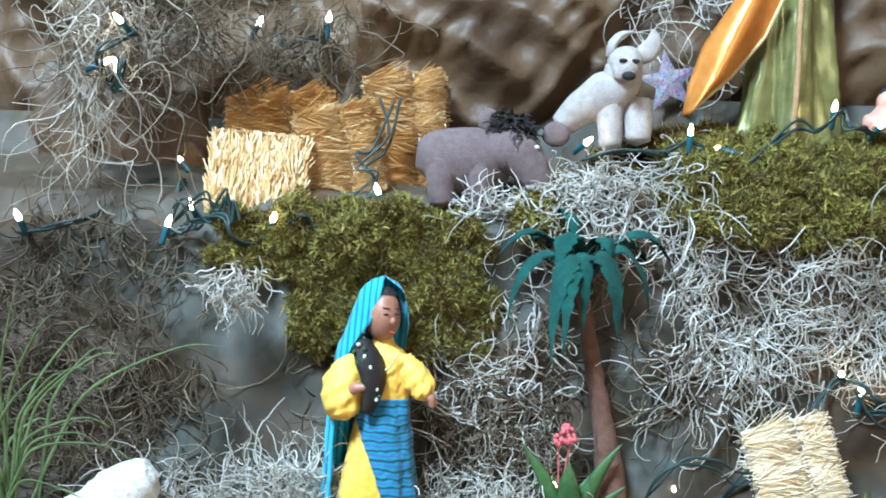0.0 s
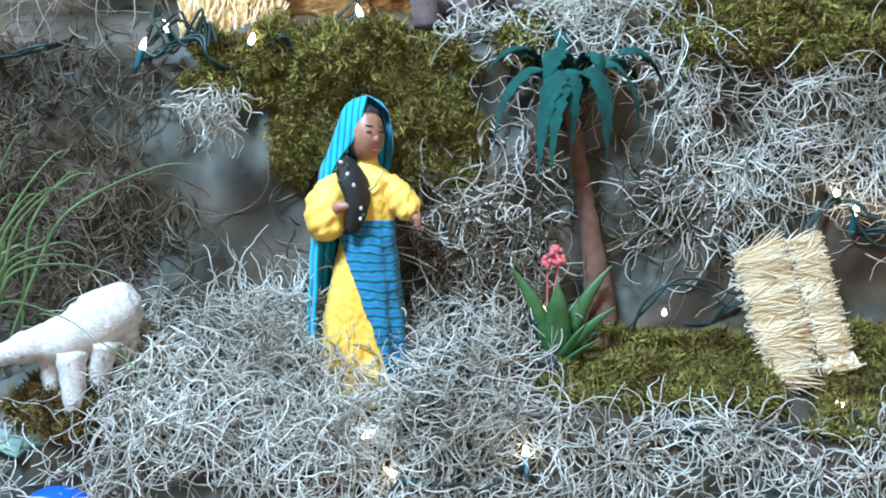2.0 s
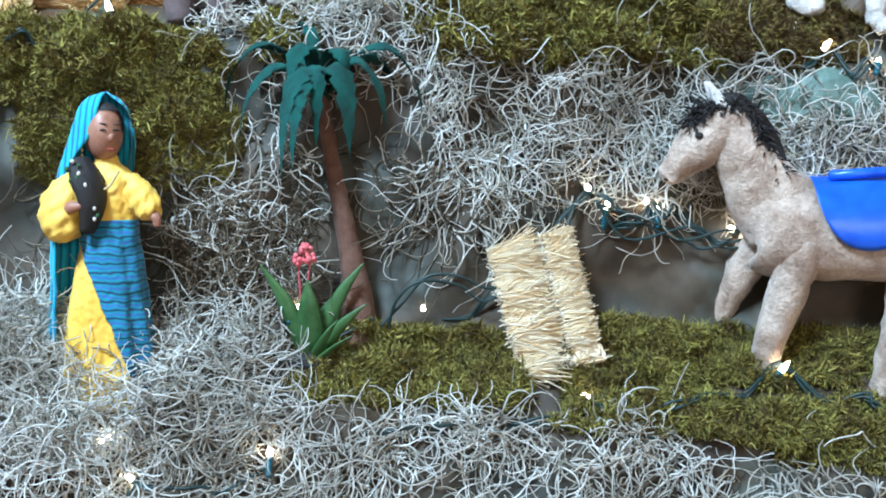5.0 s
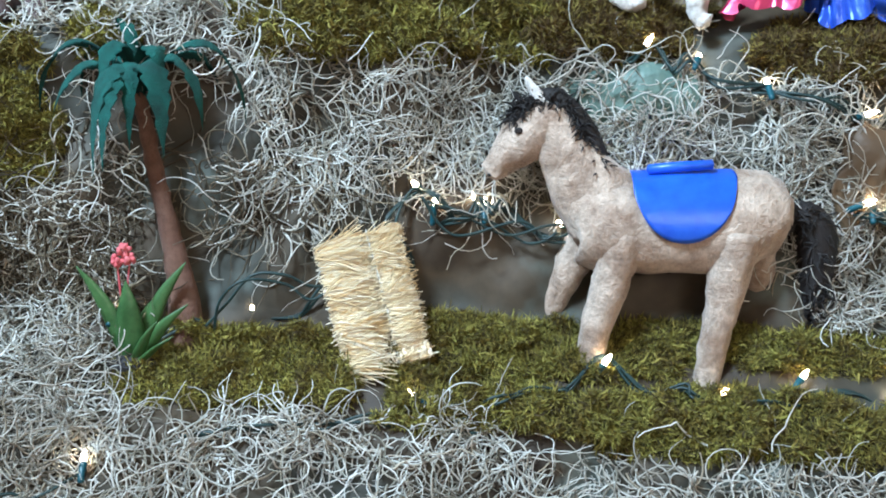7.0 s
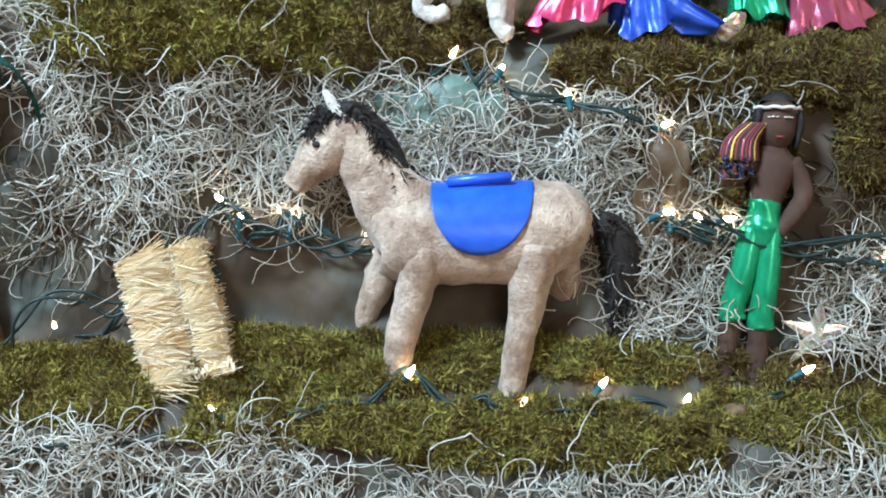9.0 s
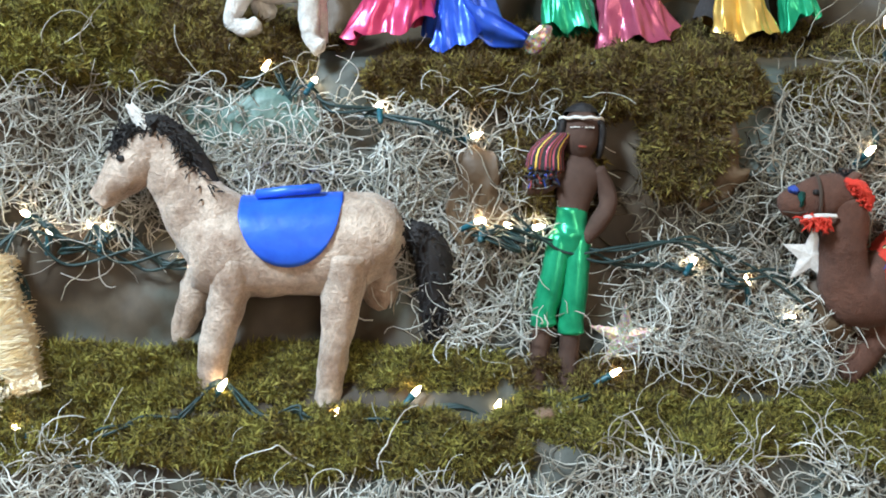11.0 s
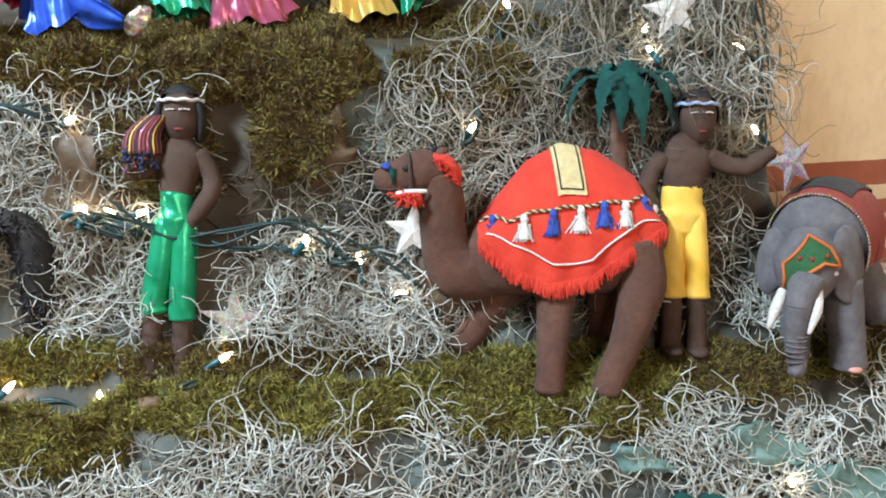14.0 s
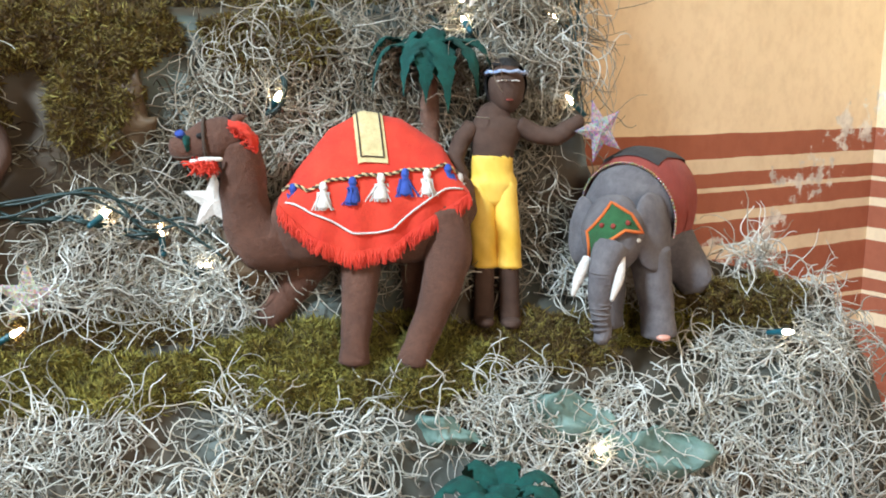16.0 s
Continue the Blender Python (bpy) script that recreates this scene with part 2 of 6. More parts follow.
M_POT = cloth("dark_pot", (0.015, 0.015, 0.02), (0.03, 0.03, 0.035), 0.5)
M_STONE = cloth("brown_stone", (0.22, 0.13, 0.08), (0.34, 0.22, 0.15), 0.8, 30)
M_SHELL = cloth("pale_pebble", (0.52, 0.47, 0.35), (0.64, 0.59, 0.46), 0.6, 30)
M_WOOD = cloth("pale_wood_staff", (0.42, 0.26, 0.12), (0.52, 0.34, 0.18), 0.6, 40)
M_CABLE = cloth("dark_green_cable", (0.008, 0.03, 0.032), (0.015, 0.05, 0.05), 0.5, 40, 300, 0.05, 0, 0)
M_SOCKET = cloth("teal_socket_plastic", (0.0, 0.075, 0.11), (0.01, 0.12, 0.16), 0.4, 40, 300, 0.05, 0, 0)
M_TEALPAINT = cloth("teal_painted_cloth", (0.07, 0.15, 0.13), (0.20, 0.32, 0.29), 0.5, 14, 200, 0.3, 0, 0, 0.2)

# turquoise cloth with dark woven lines
M_TURQ, nt, b = shader("turquoise_striped_cloth", 0.8, 0, 0.2)
w = nt.nodes.new("ShaderNodeTexWave")
w.wave_type, w.bands_direction = "BANDS", "X"
w.inputs["Scale"].default_value, w.inputs["Distortion"].default_value = 42, 0.6
nt.links.new(coords(nt), w.inputs["Vector"])
nt.links.new(ramp(nt, w.outputs["Fac"], [(0.02, (0.0, 0.09, 0.24)), (0.13, (0.0, 0.26, 0.42)), (0.8, (0.01, 0.40, 0.54))]), b.inputs["Base Color"])
bump(nt, b, w.outputs["Fac"], 0.3, 0.002)
M_TEALSTRIPE, nt, b = shader("teal_striped_cloth", 0.8, 0, 0.2)
w = nt.nodes.new("ShaderNodeTexWave")
w.wave_type, w.bands_direction = "BANDS", "Z"
w.inputs["Scale"].default_value, w.inputs["Distortion"].default_value = 30, 5.0
nt.links.new(coords(nt, (1, 1, 1)), w.inputs["Vector"])
nt.links.new(ramp(nt, w.outputs["Fac"], [(0.03, (0.0, 0.03, 0.09)), (0.14, (0.0, 0.17, 0.26)), (0.6, (0.0, 0.24, 0.34)), (0.92, (0.02, 0.13, 0.36))]), b.inputs["Base Color"])


def sparkle(name, base):
    """Glitter foil: many small facets turned every way."""
    m, nt, b = shader(name, 0.3, 0.6)
    vo = nt.nodes.new("ShaderNodeTexVoronoi")
    vo.inputs["Scale"].default_value = 420
    nt.links.new(coords(nt), vo.inputs["Vector"])
    hs = nt.nodes.new("ShaderNodeHueSaturation")
    hs.inputs["Saturation"].default_value = 0.8
    hs.inputs["Value"].default_value = 1.0
    nt.links.new(vo.outputs["Color"], hs.inputs["Color"])
    nt.links.new(blend(nt, 0.5, hs.outputs[0], base), b.inputs["Base Color"])
    bump(nt, b, vo.outputs["Color"], 1.0, 0.003)
    return m


M_HOLO = sparkle("silver_holographic_foil", (0.30, 0.28, 0.62))
M_GLITTER = sparkle("pale_gold_glitter", (0.72, 0.62, 0.50))
M_GOLDGLIT = sparkle("gold_glitter", (0.34, 0.20, 0.03))

M_BULB, nt, b = shader("lit_bulb_glass", 0.15)
b.inputs["Base Color"].default_value = (1, 0.93, 0.8, 1)
b.inputs["Emission Color"].default_value = (1.0, 0.80, 0.52, 1)
b.inputs["Emission Strength"].default_value = 42.0

# ---- mesh helper ----


class Geo:
    """Collects the vertices and faces of one mesh; sizes are in centimetres."""

    def __init__(self):
        self.v, self.f, self.m = [], [], []

    def face(self, ids, mat=0):
        self.f.append(ids), self.m.append(mat)

    def tube(self, pts, rad, mat=0, sides=12, cap=True):
        """Rings along pts. rad: one radius, or (across, upright), for each point."""
        pts = [Vector(p) for p in pts]
        n, base, up = len(pts), len(self.v), None
        for i, p in enumerate(pts):
            d = (pts[min(i + 1, n - 1)] - pts[max(i - 1, 0)]).normalized()
            if up is None:
                up = Vector((0, 0, 1)) if abs(d.z) < 0.8 else Vector((0, 1, 0))
            side = d.cross(up).normalized()
            up = side.cross(d).normalized()
            a, c = rad[i] if isinstance(rad[i], tuple) else (rad[i], rad[i])
            for k in range(sides):
                t = 2 * math.pi * k / sides
                self.v.append(p + side * (a * math.cos(t)) + up * (c * math.sin(t)))
        for i in range(n - 1):
            for k in range(sides):
                q, r = base + i * sides, base + (i + 1) * sides
                self.face((q + k, q + (k + 1) % sides, r + (k + 1) % sides, r + k), mat)
        if cap:
            for i, s in ((0, -1), (n - 1, 1)):
                a = rad[i][0] if isinstance(rad[i], tuple) else rad[i]
                d = (pts[1] - pts[0] if i == 0 else pts[-1] - pts[-2]).normalized() * s * a * 0.45
                self.v.append(pts[i] + d)
                for k in range(sides):
                    self.face((base + i * sides + k, base + i * sides + (k + 1) % sides, len(self.v) - 1), mat)
        return self

    def smooth_tube(self, pts, rad, mat=0, sides=14, steps=5, cap=True):
        """The same along a Catmull-Rom curve through pts."""
        P = [Vector(p) for p in pts]
        R = [Vector(r if isinstance(r, tuple) else (r, r)) for r in rad]
        q, s, n = [], [], len(P)
        for i in range(n - 1):
            a, b2, c2, d = max(i - 1, 0), i, i + 1, min(i + 2, n - 1)
            for k in range(steps):
                t = k / steps
                w = ((-t + 2 * t * t - t ** 3) / 2, (2 - 5 * t * t + 3 * t ** 3) / 2, (t + 4 * t * t - 3 * t ** 3) / 2, (t ** 3 - t * t) / 2)
                q.append(P[a] * w[0] + P[b2] * w[1] + P[c2] * w[2] + P[d] * w[3])
                s.append(tuple(R[a] * w[0] + R[b2] * w[1] + R[c2] * w[2] + R[d] * w[3]))
        q.append(P[-1]), s.append(tuple(R[-1]))
        return self.tube(q, s, mat, sides, cap)

    def ball(self, c, r, mat=0, sides=16, rings=10, turn=None, keep=None):
        """An ellipsoid of radii r; keep(x, y, z) on the unit ball drops faces."""
        base = len(self.v)
        unit = []
        for i in range(rings + 1):
            for k in range(sides):
                a, t = math.pi * i / rings, 2 * math.pi * k / sides
                u = Vector((math.sin(a) * math.cos(t), math.sin(a) * math.sin(t), math.cos(a)))
                unit.append(u)
                p = Vector((u.x * r[0], u.y * r[1], u.z * r[2]))
                self.v.append(Vector(c) + (turn @ p if turn else p))
        for i in range(rings):
            for k in range(sides):
                ids = (i * sides + k, i * sides + (k + 1) % sides, (i + 1) * sides + (k + 1) % sides, (i + 1) * sides + k)
                if keep and not keep(*(sum((unit[j] for j in ids), Vector()) / 4)):
                    continue
                self.face(tuple(base + j for j in ids), mat)
        return self

    def sheet(self, fn, nu, nw, mat=0, thick=0.0):
        """A grid fn(u, w); mat may be a function of the face's middle. thick: a second side that far along y."""
        base = len(self.v)
        for i in range(nu + 1):
            for j in range(nw + 1):
                self.v.append(Vector(fn(i / nu, j / nw)))
        m = nw + 1
        for i in range(nu):
            for j in range(nw):
                a = base + i * m + j
                ids = (a, a + m, a + m + 1, a + 1)
                self.face(ids, mat(sum((self.v[k] for k in ids), Vector()) / 4) if callable(mat) else mat)
        if thick:
            self.sheet(lambda u, w: Vector(fn(u, w)) + Vector((0, thick, 0)), nu, nw, mat)
            off = (nu + 1) * m
            rim = [i * m for i in range(nu + 1)] + [nu * m + j for j in range(1, m)] + [i * m + nw for i in range(nu - 1, -1, -1)] + [j for j in range(nw - 1, 0, -1)]
            for a, c2 in zip(rim, rim[1:] + rim[:1]):
                self.face((base + a, base + c2, base + off + c2, base + off + a), 0 if callable(mat) else mat)
        return self

    def block(self, c, s, mat=0, turn=None):
        base = len(self.v)
        for x in (-1, 1):
            for y in (-1, 1):
                for z in (-1, 1):
                    p = Vector((x * s[0], y * s[1], z * s[2])) / 2
                    self.v.append(Vector(c) + (turn @ p if turn else p))
        for q in ((0, 1, 3, 2), (4, 6, 7, 5), (0, 4, 5, 1), (2, 3, 7, 6), (0, 2, 6, 4), (1, 5, 7, 3)):
            self.face(tuple(base + k for k in q), mat)
        return self

    def rough(self, amount, scale=0.35, seed=0.0):
        """Uneven handmade surface."""
        for i, p in enumerate(self.v):
            self.v[i] = p + noise.noise_vector(p * scale + Vector((seed, 0, 0))) * amount
        return self

    def make(self, name, mats, parent=None, label="", smooth=True, scale=0.01):
        me = bpy.data.meshes.new(name)
        me.from_pydata([tuple(p * scale) for p in self.v], [], self.f)
        for m in mats:
            me.materials.append(m)
        me.polygons.foreach_set("material_index", self.m)
        me.polygons.foreach_set("use_smooth", [smooth] * len(self.f))
        bm = bmesh.new()
        bm.from_mesh(me)
        if len(self.v) < 30000:
            bmesh.ops.remove_doubles(bm, verts=bm.verts, dist=1e-5)
        bmesh.ops.recalc_face_normals(bm, faces=bm.faces)
        bm.to_mesh(me)
        bm.free()
        ob = new(name, me)
        if parent:
            ob.parent = parent
        return tagged(ob, label) if label else ob


def thing(name, m, label, category, group="", kind=""):
    """An Empty that carries the parts of a thing."""
    ob = new(name)
    ob.empty_display_size = 0.03
    ob.matrix_world = m
    return tagged(ob, label, category, group, kind)


# ---- the hill: a line of plan along its front edge, and a section through it ----
CX = [-1.2, -.6, -.3, -.15, .05, .37, .5, .735, .918, 1.105, 1.4, 1.76, 2.06, 2.6]
CY = [1.22, 1.18, 1.14, 1.115, 1.10, 1.055, 1.035, .98, .91, .843, .73, .588, .47, .26]
SECTION = [(-.16, .30), (-.10, .50), (-.05, .66), (-.012, .745), (.005, .78), (.05, .815), (.085, .845), (.11, .885), (.13, .98), (.15, 1.10),
           (.16, 1.19), (.185, 1.225), (.25, 1.245), (.31, 1.27), (.345, 1.33)]
SD, SZ = [d for d, z in SECTION], [z for d, z in SECTION]


def hill(x, z):
    """Points of the hill's surface at the places x along it and heights z (arrays), and the ways out of it."""
    x, z = np.asarray(x, float), np.asarray(z, float)

    def place(x, z):
        y = sum(np.interp(x + o, CX, CY) for o in (-.06, -.03, 0, .03, .06)) / 5
        s = (np.interp(x + .08, CX, CY) - np.interp(x - .08, CX, CY)) / .16
        n = np.hypot(1, s)
        d = np.interp(z, SZ, SD) + 0.008 * np.sin(x * 23 + z * 17) + 0.006 * np.sin(x * 41 - z * 31 + 1.3)
        room_left = np.interp(x, [1.45, 1.6, 1.7, 1.8, 2.0, 2.16], [.40, .27, .225, .20, .20, .20])
        d = np.minimum(d, room_left)
        rise = np.interp(x, [.12, .30, .62, .80], [0, .055, .055, 0]) * np.interp(z, [1.12, 1.24], [0, 1])
        return np.stack([x - s / n * d, y + d / n, z + rise], -1)

    p = place(x, z)
    a, c2 = place(x + .004, z) - p, place(x, z + .004) - p
    n = np.cross(a, c2)
    n /= np.linalg.norm(n, axis=-1, keepdims=True)
    n[n[..., 1] > 0] *= -1
    return p, n


def top_of(x):
    """How high the hill reaches: at its end by the wall it falls away."""
    return np.interp(x, [1.79, 1.83, 1.95, 2.16], [1.33, 1.02, 0.92, 0.86])


def hill_mesh():
    nx, nz = 260, 110
    xs = np.linspace(-1.15, 2.16, nx)
    vs = []
    for x in xs:
        zs = np.minimum(np.interp(np.linspace(0, 1, nz), np.linspace(0, 1, len(SZ)), SZ), top_of(x))
        vs.append(hill(np.full(nz, x), zs)[0])
    vs = np.array(vs).reshape(-1, 3)
    fs = [(i * nz + j, (i + 1) * nz + j, (i + 1) * nz + j + 1, i * nz + j + 1) for i in range(nx - 1) for j in range(nz - 1)]
    me = bpy.data.meshes.new("ground")
    me.from_pydata(vs.tolist(), [], fs)
    me.materials.append(M_HILL)
    me.polygons.foreach_set("use_smooth", [True] * len(fs))
    return tagged(new("ground", me), "draped hillside of painted brown and silver cloth", "hillside", kind="structure")


hill_mesh()


def drape():
    """The crumpled paper that hangs behind the upper ledge."""
    g = Geo()

    def fn(u, w):
        x, z = -1.15 + u * 2.65, 1.20 + w * 0.85
        p, n = hill(x, 1.33)
        f = noise.noise(Vector((x * 7, z * 5, 0))) * 0.05 + 0.05 - abs(noise.noise(Vector((x * 8 + z * 5, z * 6 - x * 2, 4)))) * 0.10 - abs(noise.noise(Vector((x * 19 - z * 12, z * 15, 9)))) * 0.03
        return (p[0], p[1] + 0.02 + 0.04 * w - f, z)
    g.sheet(fn, 300, 100)
    ob = g.make("backdrop", [M_PAPER], scale=1)
    return tagged(ob, "crumpled brown paper hung behind the scene", "backdrop", kind="structure")


drape()


def room():
    def wall(name, p, q, thick, mat, label, hole=None):
        p, q = Vector(p), Vector(q)
        d = (q - p).normalized()
        n = Vector((-d.y, d.x, 0)) * thick
        L, g = (q - p).length, Geo()
        cells = [(0, L, 0, 3.5)] if not hole else [(0, hole[0], 0, 3.5), (hole[1], L, 0, 3.5), (hole[0], hole[1], 0, hole[2]), (hole[0], hole[1], hole[3], 3.5)]
        for s, e, z0, z1 in cells:
            base = len(g.v)
            for z in (z0, z1):
                for k in (p + d * s, p + d * e, p + d * e + n, p + d * s + n):
                    g.v.append(k + Vector((0, 0, z)))
            for f in ((0, 1, 2, 3), (4, 7, 6, 5), (0, 4, 5, 1), (1, 5, 6, 2), (2, 6, 7, 3), (3, 7, 4, 0)):
                g.face(tuple(base + k for k in f))
        return tagged(g.make(name, [mat], smooth=False, scale=1), label, "wall", kind="structure")

    wall("wall_north", (1.90, .76, 0), (2.607, .76, 0), 0.12, M_WALL, "cream wall with brick-red painted stripes and flaking plaster")
    wall("wall_east", (2.607, .88, 0), (2.607, -3.1, 0), 0.12, M_WALL, "cream side wall with brick-red painted stripes")
    wall("wall_return", (1.90, 1.9, 0), (1.90, .88, 0), 0.12, M_PLASTER, "plain cream plaster side of the niche")
    # Unseen walls that close the room; their openings are added for sky light.
    wall("wall_back", (-2.7, 1.9, 0), (2.02, 1.9, 0), 0.12, M_UNSEEN_WALL, "plain unseen grey plaster wall")
    wall("wall_west", (-2.7, -3.1, 0), (-2.7, 1.9, 0), 0.12, M_UNSEEN_WALL, "unseen grey plaster wall with an added opening", (1.4, 3.0, 1.0, 2.5))
    wall("wall_south", (2.727, -3.1, 0), (-2.7, -3.1, 0), 0.12, M_UNSEEN_WALL, "unseen grey plaster wall with an added opening", (1.23, 2.83, 1.2, 2.5))
    g = Geo().block((-0.1, -0.6, -0.025), (5.8, 5.4, 0.05))
    tagged(g.make("floor", [M_FLOOR], smooth=False, scale=1), "terracotta floor", "floor", kind="structure")
    # Unseen ceiling; the gap is left for the added key lamp.
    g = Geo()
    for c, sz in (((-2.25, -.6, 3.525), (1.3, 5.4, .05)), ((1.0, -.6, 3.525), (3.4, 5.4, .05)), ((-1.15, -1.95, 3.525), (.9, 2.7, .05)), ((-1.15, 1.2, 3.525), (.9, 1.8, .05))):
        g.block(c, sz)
    tagged(g.make("ceiling", [M_PLANK], smooth=False, scale=1), "unseen dark wooden ceiling with a gap for an added lamp", "ceiling", kind="structure")


room()

# ---- heaps of dry strands and sheets of moss on the hill ----
rng = np.random.default_rng(7)


def strand_mesh(name, pts, rad, mat, label):
    """One mesh of many three-sided strands. pts: strands x points x 3."""
    n, k, _ = pts.shape
    d = np.gradient(pts, axis=1)
    d /= np.linalg.norm(d, axis=2, keepdims=True) + 1e-9
    ref = rng.normal(size=(n, 1, 3))
    s = np.cross(d, ref)
    s /= np.linalg.norm(s, axis=2, keepdims=True) + 1e-9
    t = np.cross(d, s)
    taper = np.linspace(1.0, 0.45, k)[None, :, None] * rad[:, None, None]
    ring = [pts + taper * (s * math.cos(a) + t * math.sin(a)) for a in (0, 2.094, 4.189)]
    v = np.stack(ring, 2).reshape(-1, 3)
    i = (np.arange(n)[:, None] * k + np.arange(k - 1)[None, :]).reshape(-1) * 3
    quads = np.concatenate([np.stack([i + a, i + b2, i + 3 + b2, i + 3 + a], 1) for a, b2 in ((0, 1), (1, 2), (2, 0))])
    me = bpy.data.meshes.new(name)
    me.vertices.add(len(v)), me.vertices.foreach_set("co", v.ravel())
    me.loops.add(quads.size), me.loops.foreach_set("vertex_index", quads.ravel().astype(np.int32))
    me.polygons.add(len(quads)), me.polygons.foreach_set("loop_start", np.arange(0, quads.size, 4))
    me.polygons.foreach_set("use_smooth", np.ones(len(quads), bool))
    me.update(calc_edges=True)
    me.materials.append(mat)
    return tagged(new(name, me), label, "dried moss", kind="stuff")


def curl(root, out, count, length, lift, hang, steps=12, wild=0.46):
    """Curling strands that start at root and keep near the surface whose way out is given."""
    d = rng.normal(size=(count, 3))
    d -= out * (d * out).sum(1, keepdims=True) * 0.7
    d[:, 2] -= hang
    d /= np.linalg.norm(d, axis=1, keepdims=True)
    axis = rng.normal(size=(count, 3))
    axis /= np.linalg.norm(axis, axis=1, keepdims=True)
    L = length * rng.uniform(0.5, 1.3, count)[:, None] / steps
    p, pts = root.copy(), []
    for _ in range(steps):
        pts.append(p.copy())
        p = p + d * L
        axis += rng.normal(size=(count, 3)) * 0.75
        axis /= np.linalg.norm(axis, axis=1, keepdims=True)
        d = d + np.cross(axis, d) * wild + np.array([0, 0, -hang * 0.12])
        d /= np.linalg.norm(d, axis=1, keepdims=True)
    pts = np.stack(pts, 1)
    h = ((pts - root[:, None]) * out[:, None]).sum(2, keepdims=True)
    return pts + out[:, None] * (lift * np.tanh(h / lift) - h)


def tangle(label, areas, mat, name="spanish_moss", bold=1.0):
    """areas: x0, x1, z0, z1, how many, length, lift, hang."""
    made = []
    for x0, x1, z0, z1, count, length, lift, hang in areas:
        count = int(count * 1.45)
        x, z = rng.uniform(x0, x1, count), rng.uniform(z0, z1, count)
        # thin towards the rim of each area
        ex, ez = np.abs(2 * (x - x0) / (x1 - x0) - 1), np.abs(2 * (z - z0) / (z1 - z0) - 1)
        keep = rng.uniform(size=count) > np.maximum(ex, ez) ** 5 * 0.8
        # in clumps, with gaps between
        clump = np.array([noise.noise(Vector((a * 17, c2 * 21, 3.3))) for a, c2 in zip(x, z)])
        keep &= rng.uniform(size=count) < np.clip(0.66 + 1.7 * clump, 0.10, 1)
        x, z = x[keep], z[keep]
        p, n = hill(x, z)
        p = p + n * rng.uniform(0.1, 1.0, (len(x), 1)) * lift
        made.append(curl(p, n, len(x), length, lift, hang))
    pts = np.concatenate(made)
    return strand_mesh(name, pts, rng.uniform(0.0008, 0.0016, len(pts)) * bold, mat, label)


tangle("pale grey curly moss hanging below the lower ledge", [
    (.15, .62, .735, .785, 520, .09, .02, .1), (1.02, 1.9, .75, .785, 700, .09, .02, .2), (-.9, -.2, .50, .77, 1500, .11, .02, .4), (-.2, .4, .50, .77, 2400, .11, .024, .4), (.4, 1.0, .50, .765, 2300, .11, .02, .4),
    (1.0, 1.6, .50, .775, 2900, .11, .022, .4), (1.6, 2.15, .50, .775, 2900, .11, .022, .5), (2.0, 2.17, .45, .80, 800, .11, .022, .5)], M_STRAND, bold=1.02)
tangle("heap of pale grey curly moss round the standing woman", [
    (-.36, .14, .73, .86, 3300, .11, .04, .1), (-.24, -.10, .76, .90, 800, .10, .05, .0), (-.02, .14, .76, .87, 800, .10, .04, .0)], M_STRAND)
tangle("brownish grey moss between the woman and the palm", [(-.01, .17, .85, 1.02, 420, .12, .02, .4)], M_STRAND_BROWN_SHADED)
tangle("pale grey curly moss on the upright back of the ledge", [
    (.0, .16, .90, 1.12, 380, .12, .014, .5), (.28, .40, .96, 1.1, 150, .12, .012, .5), (.28, .95, 1.01, 1.19, 2300, .12, .018, .5), (.1, .34, 1.14, 1.25, 420, .10, .02, .3),
    (.88, 1.12, .93, 1.2, 700, .12, .016, .4), (.96, 1.08, .86, .95, 260, .10, .02, .2), (1.17, 1.40, .86, .99, 1100, .10, .028, .2), (1.30, 1.42, .86, .93, 250, .10, .02, .2)], M_STRAND)
tangle("weathered grey-brown moss on the back of the hill", [(1.42, 1.8, .88, 1.23, 3000, .12, .018, .4), (1.34, 1.46, 1.02, 1.22, 650, .12, .018, .5), (.90, 1.06, 1.0, 1.12, 250, .12, .016, .4)], M_STRAND_MID)
tangle("tangled grey moss at the end of the hill", [
    (1.60, 1.80, 1.15, 1.33, 700, .13, .025, .5), (1.78, 1.96, .86, .93, 500, .10, .03, .3), (2.06, 2.15, .78, .88, 300, .11, .03, .2), (1.93, 2.06, .885, .93, 160, .10, .03, .2), (1.9, 2.06, .79, .81, 160, .10, .02, .2), (.02, .30, 1.205, 1.245, 420, .08, .025, .1)], M_STRAND)
tangle("brownish tangled moss on the shaded hillside", [(-.75, -.28, .84, 1.16, 2300, .12, .02, .4), (-.7, -.36, 1.14, 1.20, 260, .12, .02, .4), (1.10, 1.42, .96, 1.12, 420, .12, .014, .5), (-.2, .3, .93, 1.1, 300, .12, .012, .5), (.25, .5, .98, 1.1, 250, .14, .012, .7)], M_STRAND_BROWN_SHADED)


def bunch(c, w, h, count, label, mat, hang=0.6, length=0.16):
    """A hanging bunch of strands round c."""
    root = np.array(c) + rng.normal(size=(count, 3)) * np.array([w, 0.02, h])
    out = np.tile(np.array([[0.1, -0.99, 0.0]]), (count, 1))
    strand_mesh("spanish_moss", curl(root, out, count, length, 0.05, hang, 13), rng.uniform(.0008, .0015, count), mat, label)


bunch((-.41, 1.335, 1.47), .03, .06, 260, "silvery curly moss hanging in a thick bunch", M_STRAND_MID)
bunch((-.33, 1.35, 1.48), .045, .055, 230, "brownish curly moss hanging in a thick bunch", M_STRAND_BROWN_SHADED)
